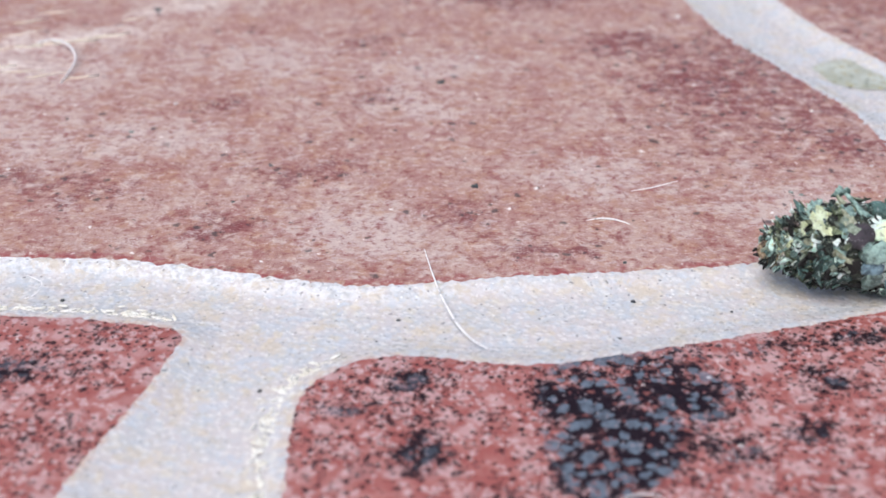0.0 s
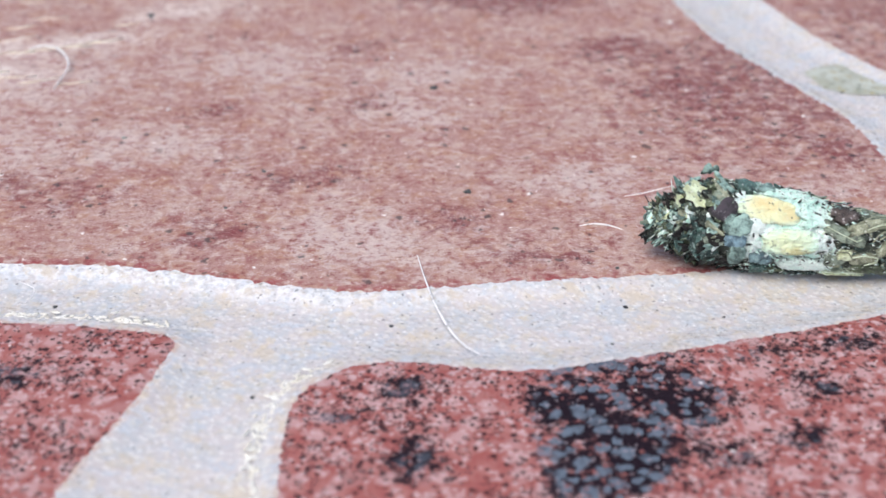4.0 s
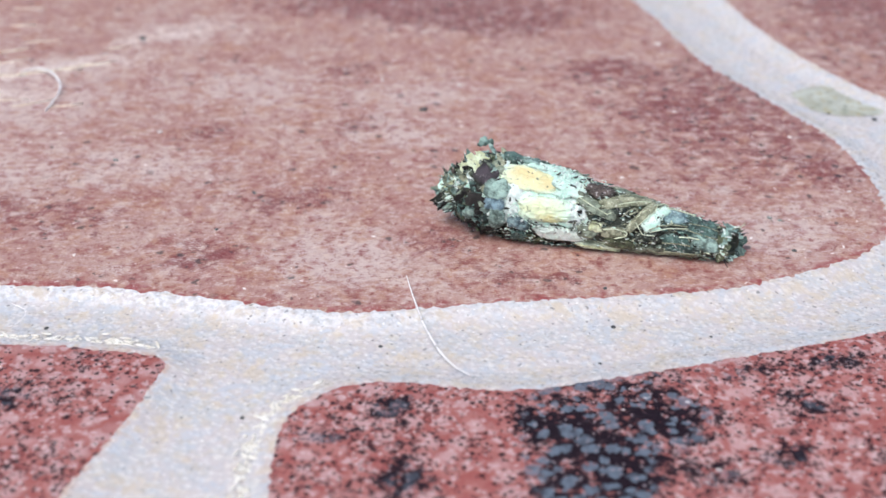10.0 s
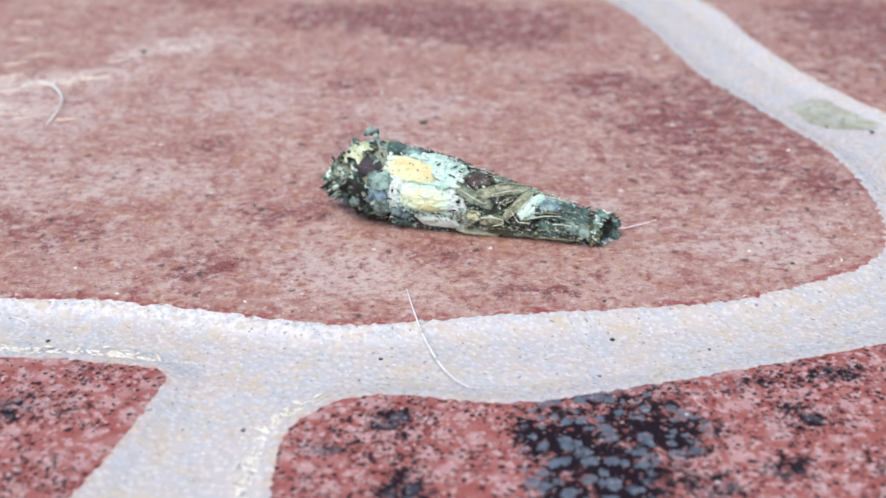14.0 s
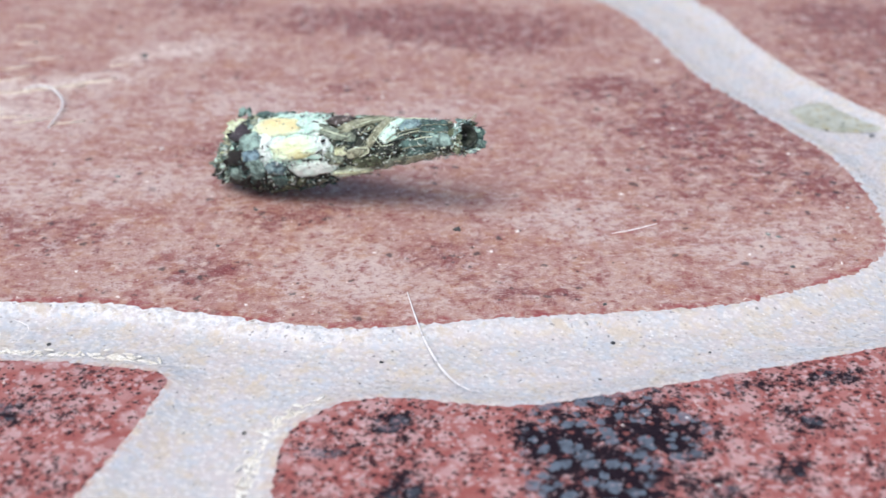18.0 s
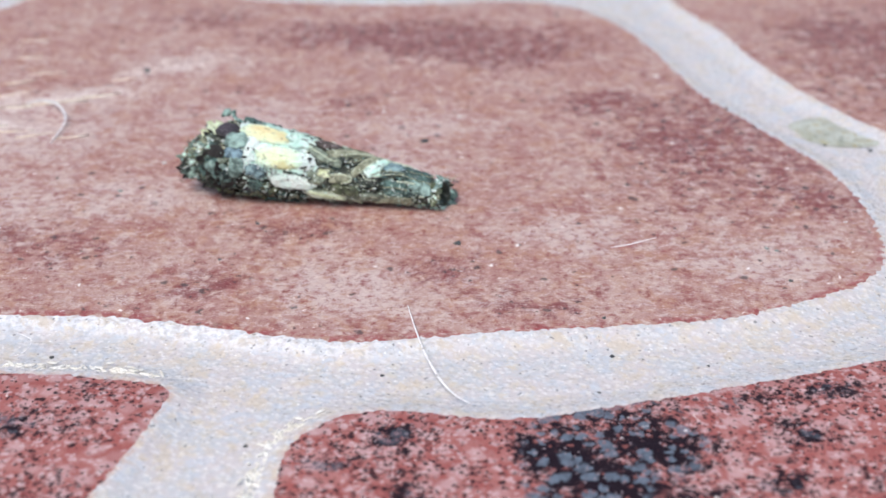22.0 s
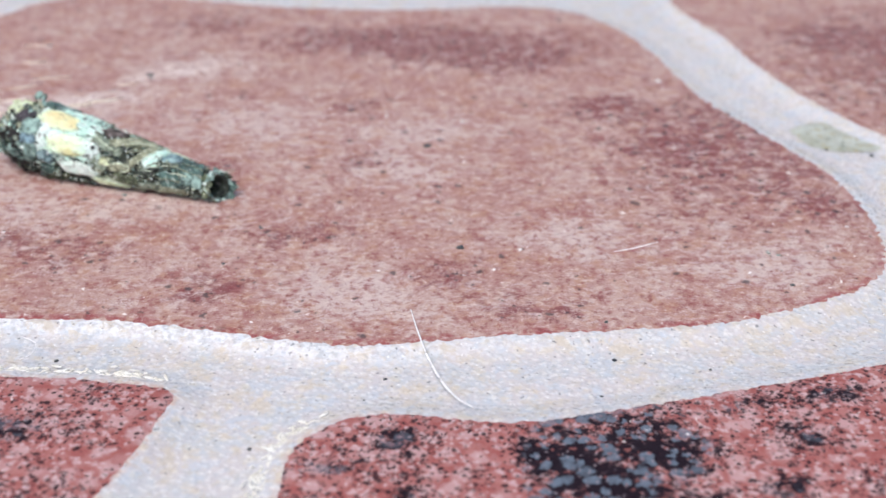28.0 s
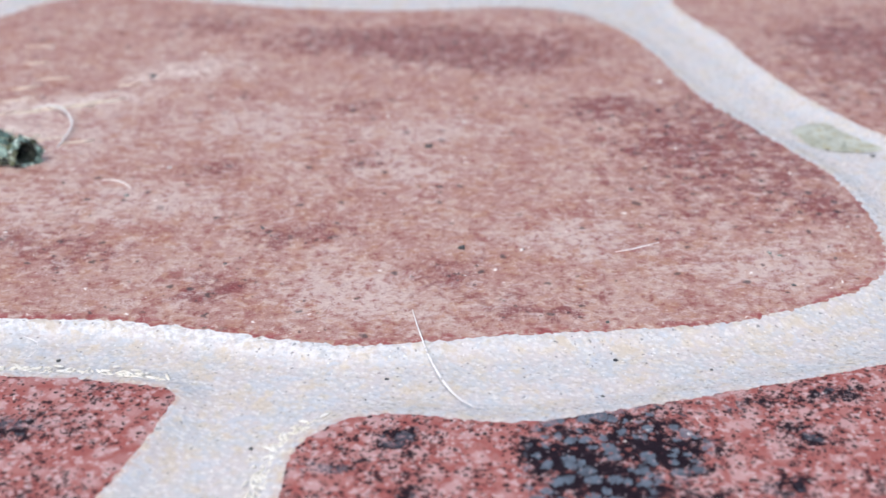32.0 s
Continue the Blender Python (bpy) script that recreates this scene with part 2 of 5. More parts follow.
def plain_brick_material():
    """Faded rosy brick with pale rubbed patches, dark red clouds, fine dark specks and a painted left-to-right fall of
    light.
    """
    n = Nodes("rosy_brick", 0.45, specular=0.25)
    w = n.warp(9.0, 0.35)
    flow = streaked(n, 0.8, 1.05)
    base = n.mix(n.ramp(n.noise(0.12, 5, 0.6, at=flow), 0.38, 0.62), (0.395, 0.215, 0.188), (0.49, 0.34, 0.305))
    base = n.mix(n.ramp(n.noise(0.34, 5, 0.7, at=moved(n, 40, 9)), 0.49, 0.62, 0, 0.8), base, (0.42, 0.225, 0.155))
    base = n.mix(n.ramp(n.noise(0.42, 6, 0.75, at=n.warp(2.0, 0.5)), 0.51, 0.64, 0, 0.85), base, (0.285, 0.098, 0.092))
    clouds = n.total([n.stain(w, *s) for s in (
        (8, 54, 8, 6, -25, 0.9), (17, 39, 6, 4, 0, 0.9), (-7.3, 24.2, 3.4, 3, 0, 0.9), (-29, 67, 8, 4, 0, 0.9), (1.2, 0.5, 4, 3.4, 0, 0.9),
        (-19, -1.3, 4, 2.4, 0, 0.9), (-37, 6.6, 5, 4.4, 0, 0.9), (-10, 60, 16, 5, 0, 0.9), (-13, 9, 6, 3.4, 0, 0.9), (35, 14.3, 3.6, 2.4, -20, 0.9),
        (24, 28, 4, 3, 10, 0.9), (-9, 38, 4, 2.8, 30, 0.9), (0, 56, 14, 5, -10, 0.9), (-22, 22, 4, 3, 0, 0.9), (-31, 4, 6, 2.4, 0, 0.9), (9, -4, 7, 1.6, 4, 0.9), (62, 50, 12, 5, 0, 0.9), (48, 62, 7, 4, 0, 0.9))])
    # the two broad stains on the right paint the dimmer light there
    far = n.total([n.stain(w, *s) for s in ((4, 60, 22, 9, -8, 0.95), (60, 52, 28, 30, 0, 0.95), (30, 30, 16, 24, -20, 0.95))])
    lump = n.noise(0.52, 6, 0.8, at=moved(n, 7, 31))
    shade = n.ramp(n.math("ADD", n.math("MULTIPLY", n.math("ADD", clouds, n.math("MULTIPLY", far, 1.0)), 0.21), lump), 0.58, 0.73)
    base = n.mix(n.math("MULTIPLY", shade, 0.88), base, (0.19, 0.046, 0.052))
    # rubbed patches, plus broad left ones that paint the brighter light there
    rubbed_glare = n.total([n.stain(w, *s) for s in ((-7, -2.2, 7, 5, -20, 0.6), (-5, -4.5, 5, 3, -20, 0.6), (-40, 39, 11, 3, 18, 0.8), (-30, 50, 7, 4, 30, 0.9), (28, 3, 8, 5, 0, 0.9),
                                               (-4, 22, 6, 4, -30, 0.9), (12, 8, 6, 4, 0, 0.9), (-27, 15, 9, 4, 0, 0.9), (-2, 32, 9, 4, 0, 0.9), (-44, 30, 16, 10, 10, 0.9), (-44, 14, 14, 6, 0, 0.9), (-20, 34, 10, 6, 10, 0.9))])
    patchy = n.ramp(n.math("ADD", n.math("MULTIPLY", rubbed_glare, 0.135), n.noise(0.62, 6, 0.8, at=streaked(n, 0.75, 1.0))), 0.49, 0.66)
    base = n.mix(n.math("MULTIPLY", patchy, 0.80), base, (0.61, 0.51, 0.49))
    base = n.mix(n.ramp(n.noise(0.85, 5, 0.75, at=moved(n, 3, 60)), 0.55, 0.68, 0, 0.75), base, (0.62, 0.49, 0.42))
    # pale band: scuffed brick together with the whitish glare lying on it
    scuff_glare = n.math("MULTIPLY", n.total([n.stain(w, *s) for s in ((-41, 38.6, 14, 2.6, 17, 0.9), (-44, 31, 6, 2, 10, 0.9), (-30, 49, 8, 2.4, 28, 0.9))]), n.ramp(n.noise(0.5, 5, 0.75), 0.40, 0.60))
    base = n.mix(n.math("MULTIPLY", scuff_glare, 0.85), base, (0.84, 0.78, 0.73))
    edge = n.tree.nodes.new("ShaderNodeAttribute")
    edge.attribute_name = "edge"
    dots = n.math("MULTIPLY", n.ramp(edge.outputs["Fac"], 0.3, 0.95), n.ramp(n.noise(0.9, 2), 0.43, 0.55))
    place = n.tree.nodes.new("ShaderNodeSeparateXYZ")
    n.link(n.mm, place.inputs[0])
    base = n.mix(n.math("MULTIPLY", dots, n.ramp(place.outputs["Y"], 16.0, -2.0, 0.2, 0.82)), base, (0.30, 0.05, 0.062))
    grain = n.noise(1.7, 5, 0.75)
    base = n.mix(n.ramp(grain, 0.52, 0.66, 0, 0.9), base, (0.23, 0.06, 0.058))
    base = n.mix(n.ramp(grain, 0.45, 0.33, 0, 0.6), base, (0.68, 0.57, 0.53))
    vein = n.noise(1.05, 6, 0.8, at=streaked(n, 0.8, 1.25))
    base = n.mix(n.ramp(vein, 0.56, 0.65, 0, 0.72), base, (0.26, 0.065, 0.068))
    base = n.mix(n.ramp(vein, 0.43, 0.35, 0, 0.62), base, (0.70, 0.60, 0.55))
    tan = n.noise(0.75, 4, 0.6, at=moved(n, 90, 33))
    base = n.mix(n.ramp(tan, 0.53, 0.66, 0, 0.38), base, (0.47, 0.275, 0.205))
    base = n.mix(n.ramp(tan, 0.44, 0.33, 0, 0.45), base, (0.33, 0.13, 0.125))
    dust = n.noise(4.5, 3, 0.7)
    base = n.mix(n.ramp(dust, 0.57, 0.74, 0, 0.4), base, (0.70, 0.58, 0.53))
    base = n.mix(n.ramp(dust, 0.42, 0.28, 0, 0.3), base, (0.24, 0.08, 0.08))
    for scale, few, size, more, colour in ((0.55, 0.93, 0.24, 0.40, (0.045, 0.04, 0.048)), (0.95, 0.955, 0.22, 0.42, (0.06, 0.045, 0.05)),
                                           (0.9, 0.93, 0.10, 0.0, (0.95, 0.92, 0.90)), (0.42, 0.95, 0.10, 0.0, (0.97, 0.96, 0.95))):
        c = n.cells(scale, at=n.warp(0.9, 1.6))
        sep = n.tree.nodes.new("ShaderNodeSeparateColor")
        n.link(c.outputs["Color"], sep.inputs[0])
        often = n.math("ADD", sep.outputs[0], n.math("MULTIPLY", shade, more))
        spot = n.math("MULTIPLY", n.ramp(often, few, few + 0.03), n.ramp(c.outputs["Distance"], size, size * 0.4))
        base = n.mix(n.math("MULTIPLY", spot, 0.75), base, colour)
    h = n.math("ADD", n.noise(1.1, 5, 0.65), n.math("MULTIPLY", grain, 0.5))
    n.bump(h, 0.4, 0.0002)
    return n.done(base, n.ramp(n.noise(1.5, 3), 0.3, 0.7, 0.34, 0.58))


def speckled_brick_material():
    """Deep red brick strewn with pale pink and black spots; blackish patches carry blue-grey spots."""
    n = Nodes("speckled_brick", 0.5, specular=0.12)
    w = n.warp(2.6, 0.5)
    base = n.mix(n.ramp(n.noise(0.6, 5, 0.7), 0.4, 0.62), (0.33, 0.102, 0.094), (0.41, 0.175, 0.165))
    big = n.cells(0.55, at=n.warp(1.2, 1.1))
    sep = n.tree.nodes.new("ShaderNodeSeparateColor")
    n.link(big.outputs["Color"], sep.inputs[0])
    small = n.cells(1.05, at=n.warp(0.9, 1.8))
    sep2 = n.tree.nodes.new("ShaderNodeSeparateColor")
    n.link(small.outputs["Color"], sep2.inputs[0])
    fuzz = n.math("MULTIPLY", n.math("SUBTRACT", n.noise(2.4, 4, 0.7), 0.5), 0.55)
    spots = n.math("MULTIPLY", n.ramp(n.math("ADD", big.outputs["Distance"], fuzz), 0.50, 0.20), n.ramp(sep.outputs[1], 0.2, 0.6))
    spots2 = n.math("MULTIPLY", n.ramp(n.math("ADD", small.outputs["Distance"], fuzz), 0.42, 0.14), n.ramp(sep2.outputs[0], 0.35, 0.6))
    spots = n.math("MAXIMUM", n.math("MULTIPLY", spots, 0.8), spots2)
    base = n.mix(n.math("MULTIPLY", spots, 0.74), base, (0.58, 0.42, 0.43))
    base = n.mix(n.ramp(n.noise(1.6, 6, 0.8), 0.55, 0.74, 0, 0.5), base, (0.54, 0.35, 0.35))
    base = n.mix(n.ramp(n.noise(2.8, 4, 0.8), 0.56, 0.74, 0, 0.5), base, (0.19, 0.045, 0.045))
    large = n.total([n.stain(w, *s) for s in ((10.4, -27, 4.9, 10.5, 2, 0.5), (14.4, -22.6, 5.2, 5.2, -20, 0.6))])
    little = n.total([n.stain(w, *s) for s in (
        (-2.1, -22.3, 2.6, 2.0, 0, 0.8), (-1.2, -30, 2.2, 2.2, 0, 0.8),
        (-6.8, -25.6, 2.4, 1.6, 0, 0.8), (-28.8, -21.3, 3.8, 2.2, 10, 0.8), (26, -21.6, 2.8, 1.6, -30, 0.8),
        (18.5, -29.5, 3.2, 2.0, -20, 0.9), (23, -27.5, 2.8, 1.6, 0, 0.9), (29, -16.5, 3.0, 1.4, 20, 0.9), (21, -18.0, 3.4, 1.3, 15, 0.9))])
    fine = n.cells(1.9, at=n.warp(0.6, 2.4))
    sep4 = n.tree.nodes.new("ShaderNodeSeparateColor")
    n.link(fine.outputs["Color"], sep4.inputs[0])
    pink = n.math("MULTIPLY", n.ramp(n.math("ADD", fine.outputs["Distance"], fuzz), 0.42, 0.16), n.ramp(sep4.outputs[1], 0.55, 0.75))
    base = n.mix(n.math("MULTIPLY", pink, 0.75), base, (0.58, 0.43, 0.44))
    patch = n.math("MAXIMUM", large, n.math("MULTIPLY", little, 0.72))
    drift = n.ramp(n.noise(0.22, 4, 0.6), 0.36, 0.66, -0.04, 0.13)
    thin = n.math("ADD", n.math("MULTIPLY", patch, 0.26), drift)
    black = n.ramp(n.math("ADD", n.noise(0.95, 6, 0.8), thin), 0.66, 0.74)
    dark = black
    for scale, least, size in ((1.6, 0.82, 0.34), (1.15, 0.88, 0.28), (2.2, 0.78, 0.32), (2.6, 0.78, 0.30)):
        c = n.cells(scale, at=n.warp(0.35, 3.0))
        sep3 = n.tree.nodes.new("ShaderNodeSeparateColor")
        n.link(c.outputs["Color"], sep3.inputs[0])
        many = n.math("GREATER_THAN", n.math("ADD", sep3.outputs[2], n.math("MULTIPLY", thin, 2.2)), least)
        dot = n.math("MULTIPLY", many, n.ramp(n.math("ADD", c.outputs["Distance"], n.math("MULTIPLY", fuzz, 0.5)), size + 0.04, size - 0.14))
        dot = n.math("MULTIPLY", dot, n.ramp(sep3.outputs[0], 0.0, 0.8, 0.45, 1.0))
        dark = n.math("MAXIMUM", dark, n.math("MULTIPLY", dot, 0.92))
    base = n.mix(dark, base, (0.015, 0.008, 0.013))
    soft = n.math("MULTIPLY", fuzz, 0.55)
    round_big = n.cells(0.72, at=n.warp(0.9, 1.4))
    sep7 = n.tree.nodes.new("ShaderNodeSeparateColor")
    n.link(round_big.outputs["Color"], sep7.inputs[0])
    blue = n.math("MULTIPLY", n.ramp(n.math("ADD", round_big.outputs["Distance"], n.math("ADD", fuzz, n.math("MULTIPLY", sep7.outputs[1], 0.16))), 0.50, 0.36), n.ramp(sep7.outputs[0], 0.24, 0.34, 0.0, 1.0))
    blue2 = n.math("MULTIPLY", n.ramp(n.math("ADD", small.outputs["Distance"], soft), 0.38, 0.27), n.ramp(sep2.outputs[1], 0.5, 0.56))
    blue = n.math("MAXIMUM", blue, blue2)
    base = n.mix(n.math("MULTIPLY", n.math("MULTIPLY", blue, n.ramp(n.math("MAXIMUM", large, n.math("MULTIPLY", little, 0.5)), 0.30, 0.74)), n.ramp(n.noise(1.6, 5, 0.8), 0.3, 0.6, 0.45, 0.95)), base, (0.14, 0.18, 0.235))
    for scale, few, colour in ((1.7, 0.80, (0.30, 0.11, 0.10)), (2.6, 0.84, (0.34, 0.28, 0.31))):
        c = n.cells(scale, at=n.warp(0.5, 2.0))
        sep5 = n.tree.nodes.new("ShaderNodeSeparateColor")
        n.link(c.outputs["Color"], sep5.inputs[0])
        fleck = n.math("MULTIPLY", n.ramp(sep5.outputs[2], few, few + 0.03), n.ramp(n.math("ADD", c.outputs["Distance"], fuzz), 0.36, 0.12))
        base = n.mix(n.math("MULTIPLY", n.math("MULTIPLY", fleck, n.ramp(patch, 0.2, 0.5)), 0.7), base, colour)
    # sparse near-white flecks paint small sparkles on the face
    for scale, few, size, colour in ((0.8, 0.95, 0.12, (0.95, 0.93, 0.9)), (0.6, 0.96, 0.10, (0.95, 0.95, 0.95))):
        c = n.cells(scale, at=n.warp(1.4, 1.2))
        sep6 = n.tree.nodes.new("ShaderNodeSeparateColor")
        n.link(c.outputs["Color"], sep6.inputs[0])
        fleck = n.math("MULTIPLY", n.ramp(sep6.outputs[1], few, few + 0.03), n.ramp(n.math("ADD", c.outputs["Distance"], n.math("MULTIPLY", fuzz, size * 2)), size, size * 0.5))
        base = n.mix(n.math("MULTIPLY", fleck, 0.6), base, colour)
    h = n.math("ADD", n.noise(1.1, 5, 0.65), n.math("MULTIPLY", n.noise(5.0, 2), 0.4))
    n.bump(h, 0.3, 0.0002)
    return n.done(base, n.ramp(n.noise(1.5, 3), 0.3, 0.7, 0.4, 0.6))


def flake_material(name, low, high, fleck, rough=0.6, scale=1.2, fleck_at=0.62, coords="piece", gritty=True):
    """Lichen, bark or leaf: two mottled tones with flecks, in the piece's own space."""
    n = Nodes(name, rough, coords, specular=0.5)
    base = n.mix(n.ramp(n.noise(scale, 5, 0.7), 0.36, 0.64), low, high)
    base = n.mix(n.ramp(n.noise(scale * 2.6, 4, 0.7), fleck_at, fleck_at + 0.12, 0, 0.85), base, fleck)
    if coords == "piece":
        base = n.rim(base)
    if coords == "piece" and gritty:
        crust = n.noise(2.3, 6, 0.85)
        base = n.mix(n.ramp(crust, 0.54, 0.66, 0, 0.55), base, tuple(0.28 * v for v in low))
        base = n.mix(n.ramp(crust, 0.43, 0.30, 0, 0.75), base, tuple(0.35 + 0.65 * v for v in high))
        grit = n.cells(3.6, at=n.warp(0.3, 3.0))
        pick = n.tree.nodes.new("ShaderNodeSeparateColor")
        n.link(grit.outputs["Color"], pick.inputs[0])
        dot = n.ramp(grit.outputs["Distance"], 0.40, 0.18)
        base = n.mix(n.math("MULTIPLY", dot, n.ramp(pick.outputs[0], 0.74, 0.80, 0, 0.7)), base, tuple(0.5 + 0.5 * v for v in high))
        base = n.mix(n.math("MULTIPLY", dot, n.ramp(pick.outputs[1], 0.76, 0.82, 0, 0.75)), base, tuple(0.25 * v for v in low))
    n.bump(n.noise(scale * 3.2, 5, 0.78), 0.8, 0.00016)
    return n.done(base, n.ramp(n.noise(scale * 2, 2), 0.3, 0.7, rough - 0.15, rough + 0.15))


def scale_material(name, pale, heart, at, size, extra=()):
    """Crustose lichen: greenish white with an ochre heart, dark dots and hairline cracks. Places in mm of the case."""
    n = Nodes(name, 0.5, "object", specular=0.3)
    base = n.mix(n.ramp(n.noise(1.3, 5, 0.75), 0.36, 0.62), pale, (0.76, 1.0, 0.85))
    w = n.warp(1.3, 1.1)
    for (px, py, pz), (rx, ry, rz), colour in ((at, size, heart), *extra):
        m = n.tree.nodes.new("ShaderNodeMapping")
        m.vector_type = "TEXTURE"
        m.inputs["Location"].default_value = (px, py, pz)
        m.inputs["Scale"].default_value = (rx, ry, rz)
        n.link(w, m.inputs["Vector"])
        d = n.tree.nodes.new("ShaderNodeVectorMath")
        d.operation = "LENGTH"
        n.link(m.outputs[0], d.inputs[0])
        spread = n.math("ADD", d.outputs["Value"], n.math("MULTIPLY", n.math("SUBTRACT", n.noise(1.6, 5, 0.8), 0.5), 0.5))
        base = n.mix(n.ramp(spread, 1.3, 0.35, 0, 0.9), base, colour)
    crust = n.noise(1.9, 6, 0.88)
    base = n.mix(n.ramp(crust, 0.56, 0.68, 0, 0.75), base, (0.30, 0.37, 0.22))
    base = n.rim(base)
    base = n.mix(n.ramp(crust, 0.44, 0.34, 0, 0.6), base, (0.90, 1.0, 0.92))
    crack = n.cells(0.75, "DISTANCE_TO_EDGE", at=n.warp(0.9, 1.7))
    line = n.math("MULTIPLY", n.ramp(crack.outputs["Distance"], 0.05, 0.01), n.ramp(n.noise(0.9, 3), 0.54, 0.66))
    base = n.mix(n.math("MULTIPLY", line, 0.7), base, (0.10, 0.10, 0.08))
    dots = n.cells(2.0, at=n.warp(0.4, 2.0))
    sep = n.tree.nodes.new("ShaderNodeSeparateColor")
    n.link(dots.outputs["Color"], sep.inputs[0])
    spot = n.math("MULTIPLY", n.ramp(sep.outputs[0], 0.80, 0.84), n.ramp(dots.outputs["Distance"], 0.26, 0.12))
    base = n.mix(n.math("MULTIPLY", spot, 0.75), base, (0.09, 0.12, 0.10))
    n.bump(n.math("ADD", n.noise(2.4, 6, 0.8), n.math("MULTIPLY", line, -0.5)), 0.6, 0.00018)
    return n.done(base)


mortar_mat = mortar_material("mortar_paint", (0.56, 0.38, 0.30))
# its white seam puts the glints on the beads into the colour
glinting_mat = mortar_material("glinting_bead_mortar", (0.84, 0.86, 0.90))
rosy_mat = plain_brick_material()
speckled_mat = speckled_brick_material()


# ---- structure: mortar sheet and bricks ----
def link_mesh(name, bm, materials, parent=None, label="", smooth=True):
    mesh = bpy.data.meshes.new(name)
    bm.to_mesh(mesh)
    bm.free()
    for m in materials if isinstance(materials, (list, tuple)) else [materials]:
        mesh.materials.append(m)
    if smooth:
        mesh.polygons.foreach_set("use_smooth", [True] * len(mesh.polygons))
    ob = new(name, mesh)
    ob.parent = parent
    return tagged(ob, label)


def part(name, bm, material, parent, label="", smooth=True):
    return link_mesh(name, bm, material, parent, label, smooth)


def closed_curve(points, step):
    """A smooth closed line through the points (mm), as evenly fine vectors."""
    out, n = [], len(points)
    v = [Vector((x, y, 0)) for x, y in points]
    for i in range(n):
        a, b, c, d = v[i - 1], v[i], v[(i + 1) % n], v[(i + 2) % n]
        k = max(2, int((c - b).length / step))
        for j in range(k):
            t = j / k
            out.append(0.5 * ((2 * b) + (c - a) * t + (2 * a - 5 * b + 4 * c - d) * t * t + (3 * b - a - 3 * c + d) * t ** 3))
    return out


def offset(line, d):
    out, n = [], len(line)
    for i in range(n):
        t = (line[(i + 1) % n] - line[i - 1]).normalized()
        out.append(line[i] + Vector((t.y, -t.x, 0)) * d)
    return out


def brick(name, points, face, label, proud=0.64, ragged=0.18, mesh_size=0.7, near=(-48, 48, -40, 82)):
    """A brick face standing a little proud of the joints, with a mortar-smeared flank. Points run anticlockwise."""
    line = closed_curve(points, 0.22)
    rough = [p + Vector((noise.noise(p * 2.0 + Vector((3, 1, 7))), noise.noise(p * 2.0 + Vector((9, 4, 2))), 0)) * ragged * 1.7
             + Vector((noise.noise(p * 0.5), noise.noise(p * 0.5 + Vector((5, 5, 5))), 0)) * ragged for p in line]
    bm = bmesh.new()
    edge = bm.verts.layers.float.new("edge")
    rings = []
    wide = 1.0 if face is rosy_mat else 0.0
    shape = ((-1.5, proud + 0.02, 0.0), (-0.6, proud + 0.01, 0.7), (0.0, proud - 0.02, 1.0), (0.4, proud - 0.04, 0.45 + 0.5 * wide), (0.8, proud - 0.12, 0.12 + 0.7 * wide),
             (1.3, proud * 0.55, 0.7 * wide), (2.0, proud * 0.2, 0.4 * wide), (2.8, 0.03, 0.1 * wide), (3.4, -0.06, 0.0))
    for k, (d, z, e) in enumerate(shape):
        base = rough if k == 2 else line
        ring = []
        for p in offset(base, d):
            wob = noise.noise(p * 0.45) * 0.07 + noise.noise(p * 1.6) * 0.05 if 2 < k < 7 else 0.0
            v = bm.verts.new((p.x * MM, p.y * MM, (z + wob) * MM))
            v[edge] = e
            ring.append(v)
        rings.append(ring)
    n = len(line)
    for k in range(len(rings) - 1):
        for i in range(n):
            f = bm.faces.new((rings[k][i], rings[k + 1][i], rings[k + 1][(i + 1) % n], rings[k][(i + 1) % n]))
            f.material_index = 0 if k < 2 else 1
    # the face: a fine net with shallow waves
    rim = [Vector((v.co.x, v.co.y)) / MM for v in rings[0]]
    xs, ys = [p.x for p in rim], [p.y for p in rim]
    net = list(rim)
    r = random.Random(len(points))
    y = max(min(ys), near[2]) + 0.3
    while y < min(max(ys), near[3]):
        x = max(min(xs), near[0]) + 0.3
        while x < min(max(xs), near[1]):
            net.append(Vector((x + r.uniform(-0.2, 0.2), y + r.uniform(-0.2, 0.2))))
            x += mesh_size
        y += mesh_size
    verts, _, faces, origin, _, _ = delaunay_2d_cdt(net, [(i, (i + 1) % n) for i in range(n)], [], 1, 0.0001)
    made = []
    for v, src in zip(verts, origin):
        if src and src[0] < n:
            made.append(rings[0][src[0]])
            continue
        p = Vector((v.x, v.y, 0))
        h = proud + 0.03 + 0.05 * noise.noise(p * 0.35) + 0.045 * noise.noise(p * 0.9) + 0.05 * noise.noise(p * 0.07)
        made.append(bm.verts.new((v.x * MM, v.y * MM, h * MM)))
    for tri in faces:
        keys = [made[i] for i in tri]
        if len(set(keys)) == len(keys):
            try:
                bm.faces.new(keys)
            except ValueError:
                pass
    ob = link_mesh(name, bm, [face, glinting_mat if face is rosy_mat else mortar_mat])
    ob.location.z = GROUND_Z
    return tagged(ob, label, "brick", "bricks of the floor", "structure")


GROUND_Z = -0.52 * MM


def mortar_sheet():
    bm = bmesh.new()
    bmesh.ops.create_grid(bm, x_segments=2, y_segments=2, size=3.0)
    sheet = link_mesh("ground", bm, mortar_mat, smooth=False)
    sheet.location.z = GROUND_Z
    return tagged(sheet, "pale lavender-grey mortar of a brick-patterned floor", "ground", "", "structure")


